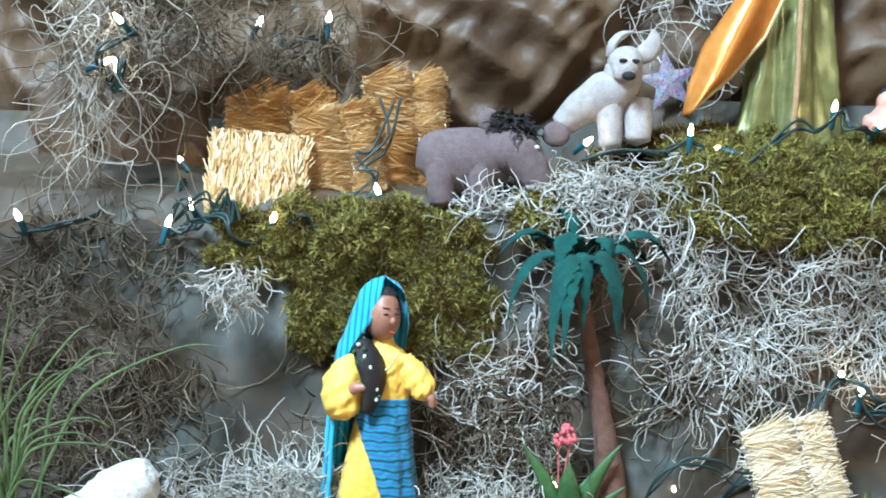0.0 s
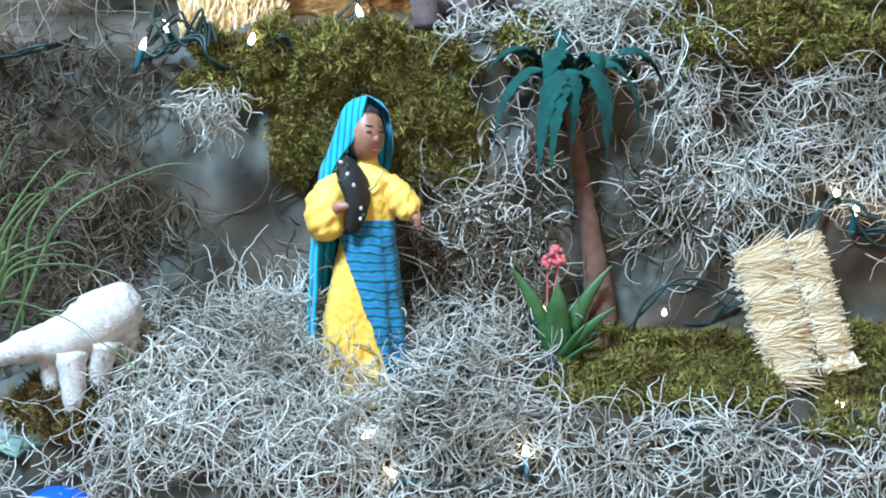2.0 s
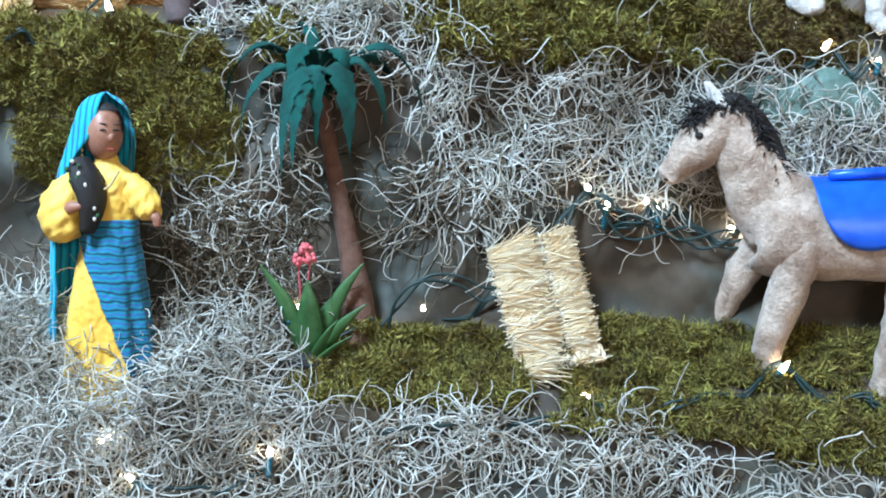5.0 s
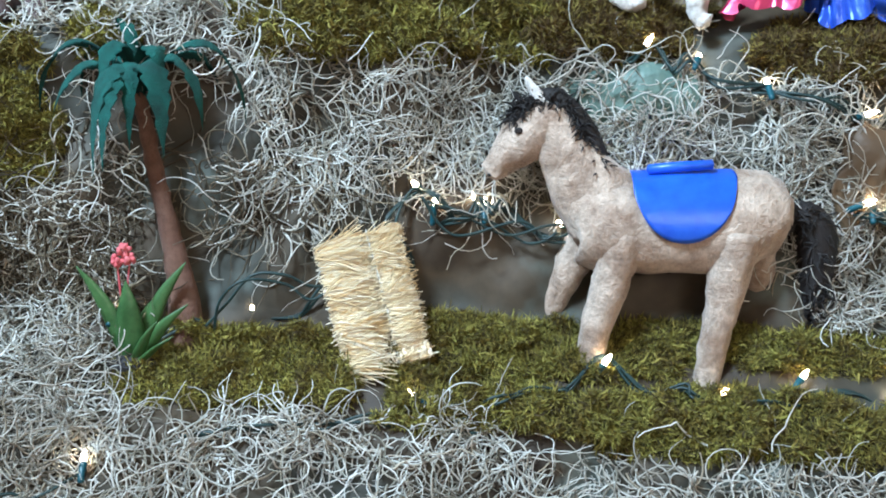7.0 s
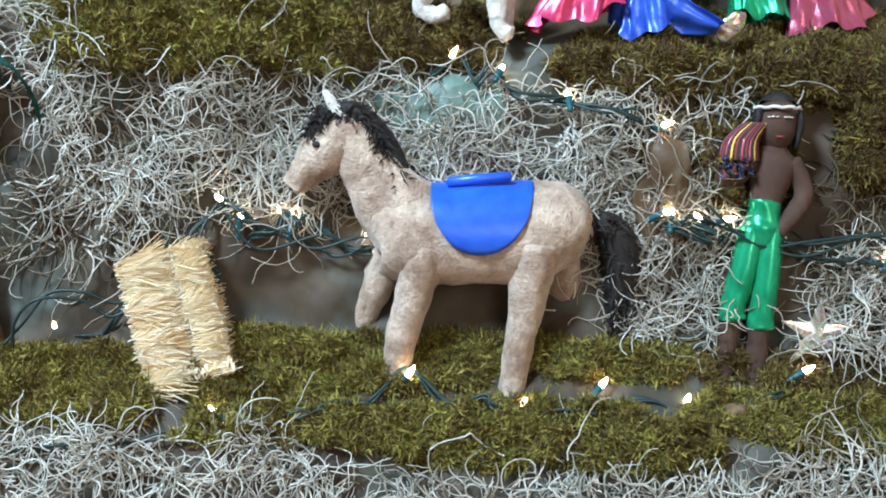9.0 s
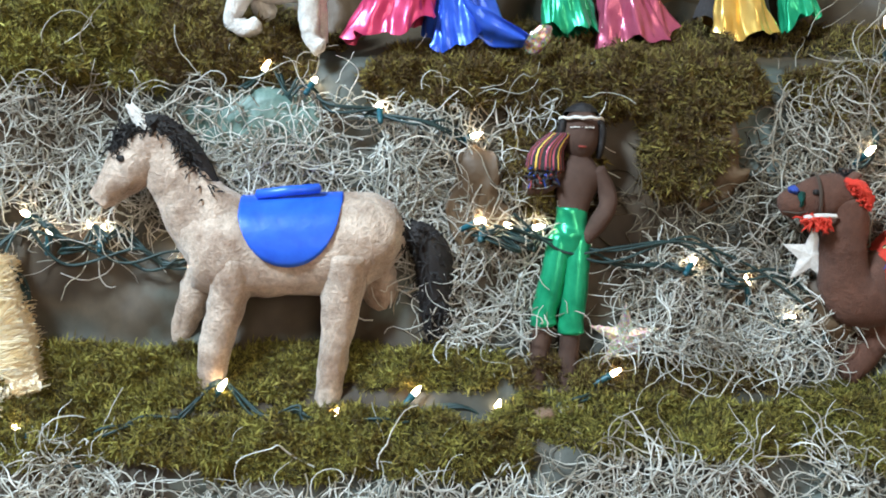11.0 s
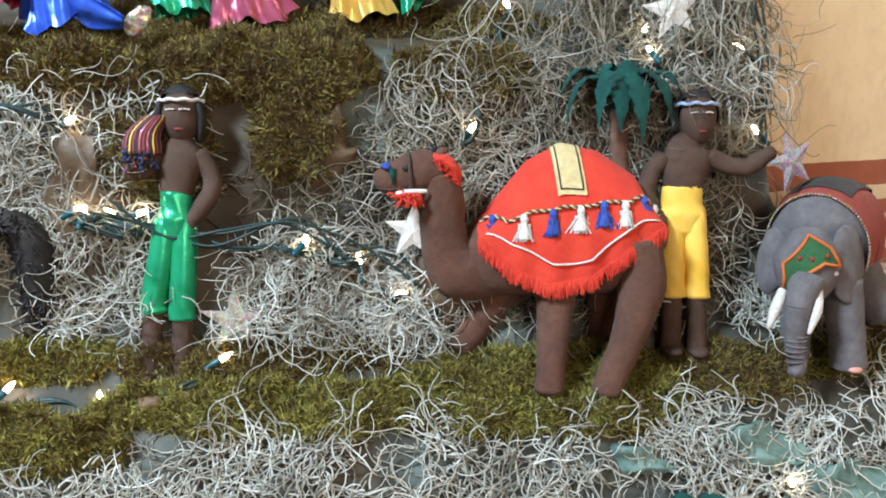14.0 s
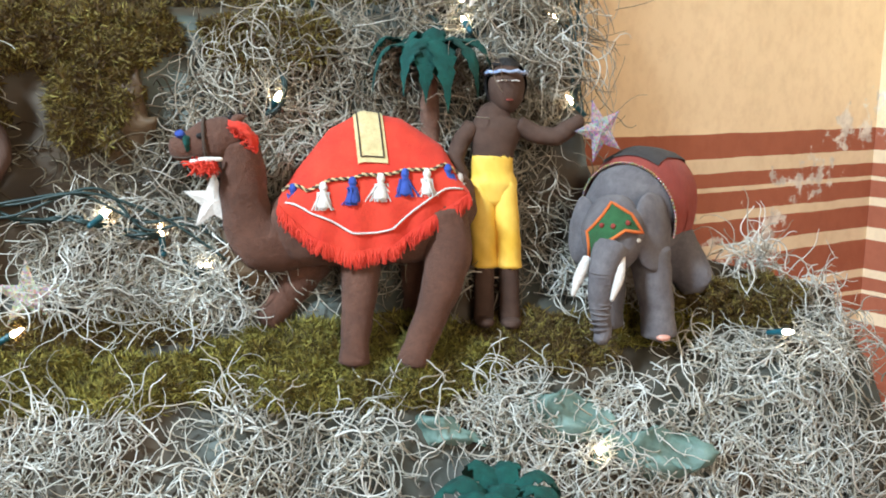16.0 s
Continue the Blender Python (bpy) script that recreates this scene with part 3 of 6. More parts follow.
bunch((-.42, 1.30, 1.36), .022, .04, 60, "grey curly moss hanging in a thin tail", M_STRAND_MID, 1.2, .2)
bunch((-.235, 1.205, 1.125), .014, .012, 130, "silvery curly moss hanging on the dark cloth", M_STRAND, 1.1, .05)
bunch((-.17, 1.43, 1.44), .05, .04, 160, "dark brown moss hanging on the paper", M_STRAND_BROWN_SHADED)
bunch((.42, 1.42, 1.50), .06, .05, 170, "grey moss hanging on the paper", M_STRAND)
bunch((1.835, .745, 1.28), .03, .09, 380, "grey-brown moss hanging at the end of the hill", M_STRAND_MID, 1.0, .2)
bunch((1.70, .82, 1.36), .09, .05, 480, "grey-brown moss hanging at the end of the hill", M_STRAND_MID, .7, .18)


def moss_sheet(x0, x1, z0, z1, label, mat=None, high=0.012, seed=0, dense=38):
    """A sheet of moss: a low mound grown with many short fronds."""
    mat = mat or M_MOSS
    mid, hw = np.array([(x0 + x1) / 2, (z0 + z1) / 2]), np.array([(x1 - x0) / 2, (z1 - z0) / 2])
    q, _ = hill(np.array([x0, x1]), np.array([mid[1], mid[1]]))
    r, _ = hill(np.array([mid[0], mid[0]]), np.array([z0, z1]))
    area = np.linalg.norm(q[0] - q[1]) * np.linalg.norm(r[0] - r[1])
    count = int(area * 1e4 * dense)
    a = rng.uniform(-1, 1, (int(count * 1.3), 2))
    e = np.array([noise.noise(Vector((u * hw[0] * 22 + seed * 3.1, w * 3, seed))) * 1.05 + noise.noise(Vector((u * hw[0] * 70, w * 8, seed + 5))) * 0.5 for u, w in a])
    k = np.abs(a[:, 0]) ** 2.4 + np.abs(a[:, 1]) ** 2.4 + e
    ok = k < 0.95
    a, k = a[ok], k[ok]
    p, n = hill(mid[0] + a[:, 0] * hw[0], mid[1] + a[:, 1] * hw[1])
    lump = np.array([noise.noise(Vector(v * 26)) * 1.5 + noise.noise(Vector(v * 70)) * .8 + noise.noise(Vector(v * 150)) * .6 for v in p])
    p = p + n * (high * np.clip(1.1 - np.clip(k, 0, 1) ** 2, 0.15, 1) * np.clip(0.95 + 0.9 * lump, .5, 2.4))[:, None]
    m = len(p)
    blades = 4
    root = np.repeat(p, blades, 0) - np.repeat(n, blades, 0) * 0.004
    d = np.repeat(n, blades, 0) * 0.75 + rng.normal(size=(m * blades, 3)) * 0.85 + np.array([0, 0, 0.2])
    d /= np.linalg.norm(d, axis=1, keepdims=True)
    s = np.cross(d, rng.normal(size=d.shape))
    s /= np.linalg.norm(s, axis=1, keepdims=True)
    L, w = rng.uniform(.002, .0052, (len(d), 1)), rng.uniform(.0005, .0010, (len(d), 1))
    root = root + rng.normal(size=root.shape) * 0.0022
    bend = rng.normal(size=d.shape) * 0.0025
    v = np.stack([root - s * w, root + s * w, root + d * L * .6 + s * w * 1.1 + bend, root + d * L + bend * 2, root + d * L * .6 - s * w * 1.1 + bend], 1).reshape(-1, 3)
    g = int(max(8, hw[0] * 160)), 14
    f5 = np.arange(len(d) * 5).reshape(-1, 5).tolist()
    # the mat that they grow from, coloured dark as shade between the fronds
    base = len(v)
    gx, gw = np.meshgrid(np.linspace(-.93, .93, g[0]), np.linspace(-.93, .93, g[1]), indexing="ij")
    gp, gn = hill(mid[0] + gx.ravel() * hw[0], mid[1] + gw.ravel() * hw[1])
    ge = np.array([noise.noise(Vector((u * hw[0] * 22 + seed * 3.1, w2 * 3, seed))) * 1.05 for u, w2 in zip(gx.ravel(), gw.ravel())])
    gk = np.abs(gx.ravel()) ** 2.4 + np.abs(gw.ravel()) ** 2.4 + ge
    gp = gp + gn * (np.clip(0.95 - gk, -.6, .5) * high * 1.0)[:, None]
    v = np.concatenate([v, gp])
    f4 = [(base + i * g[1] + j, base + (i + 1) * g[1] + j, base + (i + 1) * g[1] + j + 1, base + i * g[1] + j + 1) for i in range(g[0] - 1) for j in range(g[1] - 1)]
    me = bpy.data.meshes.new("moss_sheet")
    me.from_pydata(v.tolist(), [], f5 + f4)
    me.materials.append(mat), me.materials.append(M_MAT_SHADE)
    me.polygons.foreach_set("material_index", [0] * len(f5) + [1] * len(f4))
    tagged(new("moss_sheet", me), label, "moss", "sheets of moss", "stuff")


G = "sheet of olive green moss on the lower ledge"
moss_sheet(.14, .46, .785, .86, G, high=.014, seed=1)
moss_sheet(.40, .72, .80, .875, G, high=.014, seed=2)
moss_sheet(.45, .80, .765, .805, "lobe of bright olive moss on the ledge's edge", high=.016, seed=3)
moss_sheet(.66, 1.06, .745, .81, "lobe of bright olive moss on the ledge's edge", high=.016, seed=4)
moss_sheet(.78, 1.04, .83, .875, G, high=.014, seed=5)
moss_sheet(1.02, 1.42, .775, .825, "narrow sheet of dull green moss on the ledge's edge", None, high=.014, seed=6)
moss_sheet(1.34, 1.72, .765, .85, "sheet of green moss under the camel", high=.014, seed=7)
moss_sheet(1.66, 1.84, .79, .85, "sheet of dull green moss on the ledge", M_MOSS_BROWN, high=.014, seed=8)
moss_sheet(1.80, 1.96, .81, .85, "tuft of green moss under the elephant", high=.012, seed=9)
moss_sheet(1.92, 2.10, .825, .88, "tuft of brown moss at the ledge's end", M_MOSS_BROWN, high=.026, seed=10)
moss_sheet(-.47, -.34, .745, .80, "tuft of green and brown moss under the lamb", M_MOSS_BROWN, high=.014, seed=11)
moss_sheet(1.04, 1.36, .825, .868, "sheet of dull moss under the doll's feet", M_MOSS_BROWN, high=.010, seed=31)
moss_sheet(.66, .84, .815, .872, G, high=.012, seed=32)
U = "sheet of olive green moss hung over the upper ledge"
moss_sheet(-.30, .07, 1.12, 1.225, U, high=.018, seed=12)
moss_sheet(-.19, -.07, 1.01, 1.15, "lobe of olive green moss hanging down", high=.016, seed=13)
moss_sheet(-.07, .08, 1.02, 1.16, "lobe of olive green moss hanging down", high=.016, seed=14)
moss_sheet(.09, .17, 1.18, 1.24, "small tuft of olive green moss", high=.016, seed=15)
moss_sheet(.27, .54, 1.165, 1.275, U, high=.022, seed=16)
moss_sheet(.47, .66, 1.165, 1.275, U, high=.022, seed=17)
moss_sheet(.60, .80, 1.18, 1.26, "sheet of brown moss on the upper ledge", M_MOSS_BROWN, high=.018, seed=18)
moss_sheet(.86, 1.06, 1.175, 1.235, "sheet of dull green moss on the upper ledge", M_MOSS_BROWN, high=.016, seed=19)
moss_sheet(1.02, 1.34, 1.16, 1.255, U, M_MOSS_BROWN, high=.018, seed=20)
moss_sheet(1.03, 1.15, 1.04, 1.18, "lobe of dull green moss hanging down", M_MOSS_BROWN, high=.016, seed=21)
moss_sheet(1.19, 1.30, 1.06, 1.18, "lobe of dull green moss hanging down", M_MOSS_BROWN, high=.016, seed=22)
moss_sheet(1.36, 1.52, 1.16, 1.23, "sheet of dull green moss on the upper ledge", M_MOSS_BROWN, high=.016, seed=23)
moss_sheet(.2, .85, 1.235, 1.285, "sheet of brown moss behind the upper ledge", M_MOSS_BROWN, high=.014, seed=24, dense=10)
moss_sheet(.95, 1.6, 1.24, 1.285, "sheet of brown moss behind the upper ledge", M_MOSS_BROWN, high=.014, seed=25, dense=10)

# ---- things on the hill ----


def bale(m, size, label, mat, seed=0, upright=False, count=4200):
    """A small straw bale: two bundles of stalks with frayed ends, tied with a string. size: width, depth, height in cm."""
    r = random.Random(seed)
    top = thing("straw_bale", m, label, "straw bale", "straw bales")
    W, D, H = size
    tie = W * .12
    g = Geo()
    g.block((0, D / 2, H / 2), (W * .93, D * .93, H * .94))
    for i in range(count):
        side = r.random()
        z = r.uniform(0.0, H)
        if side < .66:
            left = r.random() < .56
            lo, hi = (-W / 2, tie) if left else (tie, W / 2)
            L = (hi - lo) * r.uniform(.2, .75)
            x = r.uniform(lo - .3, max(lo - .2, hi - L + .3))
            bulge = .55 * math.sin(math.pi * min(1, max(0, (x + L / 2 - lo) / (hi - lo)))) + .35 * math.sin(z * 1.3 + seed + (0 if left else 2))
            y = -bulge * .8 - r.uniform(0, .6)
            if upright:
                p = Vector((r.uniform(-W / 2, W / 2), y, min(H - 1, max(0, z - L / 2))))
                d = Vector((r.gauss(0, .3), r.gauss(0, .12), 1))
                L = r.uniform(.8, 3)
                L = min(L, H - p.z + .4)
            else:
                p, d = Vector((x, y, z)), Vector((1, r.gauss(0, .12), r.gauss(-.10 if left else .12, .34)))
        elif side < .80:
            sx = r.choice((-1, 1))
            p, d, L = Vector((sx * W / 2, r.uniform(-.4, D), z)), Vector((sx * .9, r.gauss(-.3, .5), r.gauss(0, .45))), r.uniform(.4, 1.5)
            p -= d * .5
        elif side < .94:
            p, d, L = Vector((r.uniform(-W / 2, W / 2 - 1), r.uniform(-.3, D), H + r.uniform(-.35, .25))), Vector((1, r.gauss(0, .3), r.gauss(0, .08))), r.uniform(1, 4)
            L = min(L, W / 2 - p.x + .4)
        else:
            p, d, L = Vector((r.uniform(-W / 2, W / 2), -r.uniform(.1, .8), r.uniform(.6, 2.2))), Vector((r.gauss(0, .4), r.gauss(-.15, .1), -1)), r.uniform(.4, 1.1)
        d.normalize()
        q = p + d * L
        w = r.uniform(.07, .17)
        mid = (p + q) / 2 + Vector((r.gauss(0, .05), -r.uniform(0, .18), r.gauss(0, .09)))
        g.tube([p, mid, q], [(w, w * .6), (w * 1.1, w * .6), (w * .7, w * .4)], 0, 3, False)
    g.make("straw", [mat], top, smooth=False)
    q = Geo()
    loop = [(tie, -.55, -.1), (tie + .2, -.5, H * .4), (tie + .1, -.5, H * .75), (tie, -.3, H + .25), (tie, D / 2, H + .4), (tie, D, H), (tie, D + .3, H / 2), (tie, D, 0)]
    q.smooth_tube(loop, [.10] * len(loop), 0, 6, 3).make("string", [M_WHITE], top, "pale string")
    return top


bale(pose(.475, 1.084, .826, -20, -15, -8), (10.6, 7, 16.4), "straw bale leaning back on the mossy ledge", M_STRAW_LIT, 1)
bale(pose(-.222, 1.318, 1.198, -8, 3, -6), (12.5, 8, 11), "pale straw bale on the upper ledge", M_STRAW_TAN_SHADED, 2, True, 4600)
bale(pose(-.190, 1.385, 1.290, -6, -6, -6), (14.5, 8, 7.5), "brown straw bale lying at the back", M_STRAW_DARK, 3)
bale(pose(-.098, 1.340, 1.228, -10, -14, -4), (10.5, 8, 12.3), "straw bale standing askew on the upper ledge", M_STRAW_TAN_SHADED, 4)
bale(pose(-.020, 1.385, 1.320, -6, -5, -6), (11, 8, 8), "straw bale lying on another bale", M_STRAW_TAN_SHADED, 5)
bale(pose(-.015, 1.375, 1.240, -4, 0, -6), (10, 8, 7.5), "brown straw bale under another bale", M_STRAW_DARK, 6)


def hair(g, path, count, length, mat, seed, spread=.8, drop=.5):
    """Short locks along a line."""
    r = random.Random(seed)
    P = [Vector(p) for p in path]
    for _ in range(count):
        t = r.random() * (len(P) - 1)
        i = min(int(t), len(P) - 2)
        p = P[i].lerp(P[i + 1], t - i) + Vector((r.gauss(0, .3), r.gauss(0, .3), r.gauss(0, .3))) * spread
        d = Vector((r.gauss(0, 1), r.gauss(0, 1), r.gauss(0, .6) - drop)).normalized() * length * r.uniform(.5, 1.2)
        q = p + d * .5 + Vector((r.gauss(0, .3), r.gauss(0, .3), .2))
        g.tube([p, q, p + d], [.14, .12, .04], mat, 4, False)


def horse():
    g = Geo()
    y = 3.2
    g.smooth_tube([(-17.6, y, 18.5), (-16, y, 18.9), (-12.5, y, 18.1), (-6, y, 17.9), (0, y, 18.6), (4.5, y, 19.3), (7.6, y, 18.8), (9.0, y, 18.4)],
                  [(1.4, 1.6), (4.0, 4.6), (5.2, 5.9), (5.3, 5.6), (5.6, 6.1), (5.4, 5.9), (3.8, 4.2), (1.4, 1.6)], 0, 20)
    g.smooth_tube([(-12.5, y, 19.5), (-15.2, y, 22.5), (-17.8, y, 26.2), (-19.6, y, 29.5), (-20.3, y, 31.2)], [(3.8, 5.6), (3.1, 4.6), (2.6, 3.6), (2.4, 3.0), (2.0, 2.2)], 0, 16)
    g.smooth_tube([(-19.2, y, 31.0), (-21.4, y, 29.8), (-24.0, y, 27.2), (-26.2, y, 24.9), (-27.2, y, 23.9)], [(1.8, 2.0), (2.4, 3.2), (2.0, 2.6), (1.5, 1.8), (1.1, 1.3)], 0, 16)
    for pts, rad in (([(-10.8, 1.4, 17), (-12, .6, 12.5), (-13.3, .1, 7.5), (-14.1, 0, 3.5), (-14.8, 0, -1.2)], [(3, 3.8), (2.3, 2.8), (2.0, 2.2), (1.8, 1.9), (1.8, 1.9)]),
                     ([(-14.5, 5.2, 17), (-16.3, 5.8, 12.5), (-18.2, 6.3, 8), (-19.6, 6.6, 3.2), (-20.6, 6.6, -.6)], [(2.6, 3.4), (2.1, 2.4), (1.8, 1.9), (1.7, 1.7), (1.6, 1.6)]),
                     ([(2.2, 1.2, 17.5), (1.6, .5, 12.5), (1.0, .1, 7.5), (.3, 0, 3), (-.2, 0, -1.2)], [(3.2, 4.6), (2.5, 3.1), (2.0, 2.2), (1.7, 1.8), (1.7, 1.8)]),
                     ([(4.8, 5.4, 17.5), (6.4, 6, 12.5), (8.0, 6.3, 8), (9.6, 6.5, 3)], [(3.2, 4.4), (2.4, 2.8), (1.9, 2.0), (1.6, 1.6)])):
        g.smooth_tube(pts, rad, 0, 14)
    g.rough(.4, .45, 2).rough(.22, 1.3, 5)
    top = thing("toy_horse", pose(.852, 1.004, .818, 0, 0, -15.6), "stuffed tan velvet horse with black yarn mane standing on moss", "toy horse")
    g.make("body", [M_HIDE], top)
    g = Geo().smooth_tube([(-23.8, y, 31.2), (-22.0, y, 32.6), (-20.0, y, 33.2), (-17.6, y, 31.2), (-15.4, y, 28.2), (-13.4, y, 25.2)], [(.7, .4), (1.3, .8), (1.6, 1.1), (1.5, 1.5), (1.2, 1.5), (.8, .8)], 0, 12)
    hair(g, [(-24.6, y - .6, 30.6), (-22.5, y - .4, 32.2), (-20.2, y - .4, 33), (-17.6, y - .5, 31), (-16, y - .6, 28), (-13.4, y - .6, 24.0)], 1500, 1.9, 0, 3, 1.4)
    g.make("mane", [M_BLACKHAIR], top, "black yarn mane")
    for yy in (2.2, 4.4):
        Geo().smooth_tube([(-20.6, yy, 31.8), (-22, yy, 33.6), (-23.2, yy - .2, 35.4)], [(.7, .8), (.55, .7), (.1, .2)], 0, 10).make("ear", [M_WHITE], top, "white pointed ear")
    g = Geo().smooth_tube([(8.4, y, 20), (10.8, y + .5, 20.0), (12.8, y + .8, 17.4), (13.2, y + 1, 12.5), (12.4, y + 1, 6.0), (12.0, y + 1, 2.0)], [.8, 1.7, 2.4, 2.2, 1.3, .4], 0, 10)
    hair(g, [(9, y, 20.5), (12.0, y, 19.5), (13.4, y, 14), (12.8, y, 7), (12.2, y, 3)], 620, 2.3, 0, 6, 2.4, 1.0)
    g.make("tail", [M_BLACKHAIR], top, "bushy black yarn tail")
    Geo().ball((-23.9, y - 2.2, 29.2), (.55, .3, .4), 0, 10, 6).make("eye", [M_BLACKHAIR], top, "black stitched eye")
    Geo().ball((-27.1, y - .9, 23.8), (.35, .3, .25), 0, 8, 5).make("nostril", [M_BLACKHAIR], top)
    # its saddle cloth lies on it
    top = thing("saddle_cloth", pose(.852, 1.004, .818, 0, 0, -15.6), "shiny blue saddle cloth with a rolled edge on the horse", "saddle cloth")

    def fn(u, w):
        x = -10.4 + 12.2 * u
        low = 24.6 - 7.6 * max(0.0, 1 - abs(2 * u - .96) ** 2.1) ** .55
        zc, rr = 18.3 + .55 * u, 6.35
        a0, a1 = 1.75, math.asin(max(-1, min(1, (low - zc) / rr)))
        a = a0 + (a1 - a0) * w
        return (x, 3.2 - 5.95 * math.cos(a), zc + rr * math.sin(a))
    Geo().sheet(fn, 36, 18, 0, .12).make("cloth", [M_BLUE], top)
    Geo().tube([(-8.4, 1.6, 25.0), (-4.6, 1.5, 25.5), (-1.0, 1.6, 25.8)], [.62] * 3, 0, 14).make("roll", [M_BLUE], top, "rolled blue pad")


horse()


def limb_doll(name, m, label, d):
    """A standing cloth doll in satin trousers. All of one mesh; d holds the joints in cm."""
    g = Geo()
    hx, hz = d["head"]
    sk, tr, hr, wh, mouth = 0, 1, 2, 3, 4
    g.ball((hx, 0, hz), (2.35, 2.3, 3.35), sk, 18, 14)
    g.ball((hx, .45, hz + .55), (2.75, 2.55, 3.25), hr, 18, 14, keep=lambda x, y, z: y > -.35 or z > .62)
    for sx in d["locks"]:
        g.smooth_tube([(hx + sx * 2.2, -.3, hz + 1.5), (hx + sx * 2.55, -.1, hz - .5), (hx + sx * 2.2, .2, hz - 3)], [(.5, 1.3), (.6, 1.4), (.3, .8)], hr, 10)
    band = [(hx + 2.68 * math.cos(a), .2 + 2.72 * math.sin(a), hz + 1.75 + .1 * math.sin(9 * a)) for a in [k * math.pi / 16 for k in range(33)]]
    g.tube(band, [(.16, .22)] * len(band), 5, 6, False)
    for k in range(7):
        a = -math.pi / 2 + (k - 3) * .2
        g.block((hx + 2.33 * math.cos(a), 2.42 * math.sin(a), hz + .65 + .05 * (k % 2)), (.36 if k != 3 else .02, .12, .16), wh)
    g.block((hx + .1, -2.02, hz - 1.7), (.9, .12, .24), mouth)
    s0, s1, w0, w1 = d["shoulder_l"], d["shoulder_r"], d["waist_l"], d["waist_r"]
    mx, mw = (s0[0] + s1[0]) / 2, (w0[0] + w1[0]) / 2
    sw, ww = (s1[0] - s0[0]) / 2, (w1[0] - w0[0]) / 2
    g.smooth_tube([((hx + mx) / 2, 0, hz - 2.0), (mx, .1, s0[1] + 1.0), (mx, .1, s0[1] - .6), ((mx + mw) / 2, .1, (s0[1] + w0[1]) / 2), (mw, .1, w0[1] - .5)],
                  [(1.1, 1.1), (sw * .75, 1.3), (sw * 1.08, 1.8), (sw * .95, 1.8), (ww, 1.6)], sk, 16)
    hip = d["hip"]
    g.smooth_tube([(mw, .1, w0[1] + .3), (mw, .1, w0[1] - 1.8), (hip[0], .1, hip[1]), (hip[0], .1, hip[1] - 2.2)], [(ww * 1.08, 1.7), (ww * 1.1, 1.8), (ww * 1.3, 2.1), (ww * 1.0, 1.6)], tr, 18)
    for k, (knee, foot) in enumerate(d["legs"]):
        top = (hip[0] + (-1 if k == 0 else 1) * ww * .62, .1, hip[1] + .2)
        mid = ((top[0] + knee[0]) / 2, -.2, (top[2] + knee[1]) / 2)
        g.smooth_tube([top, mid, (knee[0], -.1, knee[1] + 1.5), (knee[0], -.1, knee[1])], [(1.5, 1.7), (1.65, 1.7), (1.6, 1.6), (1.7, 1.6)], tr, 16)
        g.smooth_tube([(knee[0], 0, knee[1] + .6), ((knee[0] + foot[0]) / 2, 0, (knee[1] + foot[1]) / 2), (foot[0], 0, foot[1])], [1.25, 1.3, 1.35], sk, 12)
        g.ball((foot[0], -.9, foot[1] + .1), (1.3, 2.1, .8), sk, 12, 8)
    for arm in d["arms"]:
        g.smooth_tube(arm, [1.2] + [1.15] * (len(arm) - 2) + [.8], sk, 12)
        g.ball(arm[-1], (.9, .7, .9), sk, 10, 8)
    g.rough(.1, .9, hx)
    # folds of the trousers
    g.v = [p + Vector((0, .14 * math.sin(p.z * 2.1 + p.x * 2.6), 0)) for p in g.v]
    ob = g.make(name, [M_DARKSKIN, d["cloth"], M_BLACKHAIR, M_WHITE, M_DARKRED, d["band"]])
    ob.matrix_world = m
    return tagged(ob, label, "doll", "cloth dolls")


DOLL_M = pose(1.145, .925, .832, -6, 0, -24)
limb_doll("standing_doll", DOLL_M, "brown cloth doll in green satin trousers with white headband", dict(
    head=(.1, 31.4), shoulder_l=(-2.6, 26.8), shoulder_r=(2.6, 26.8), waist_l=(-2.5, 21.9), waist_r=(1.1, 21.9), hip=(-.8, 18.6), cloth=M_GREENSATIN, band=M_WHITE, locks=(-1, 1),
    legs=[((-3.7, 7.5), (-4.6, -.6)), ((-.3, 6.6), (-.6, -.8))],
    arms=[[(2.1, .1, 26.8), (3.3, .1, 24.8), (3.7, -.2, 22.6), (2.4, -.6, 20.2), (1.2, -.9, 18.6)], [(-2.3, .1, 26.4), (-4.2, -.4, 25.0), (-5.7, -.8, 24.6), (-5.6, -1.2, 26.6), (-5.2, -1.4, 28)]]))


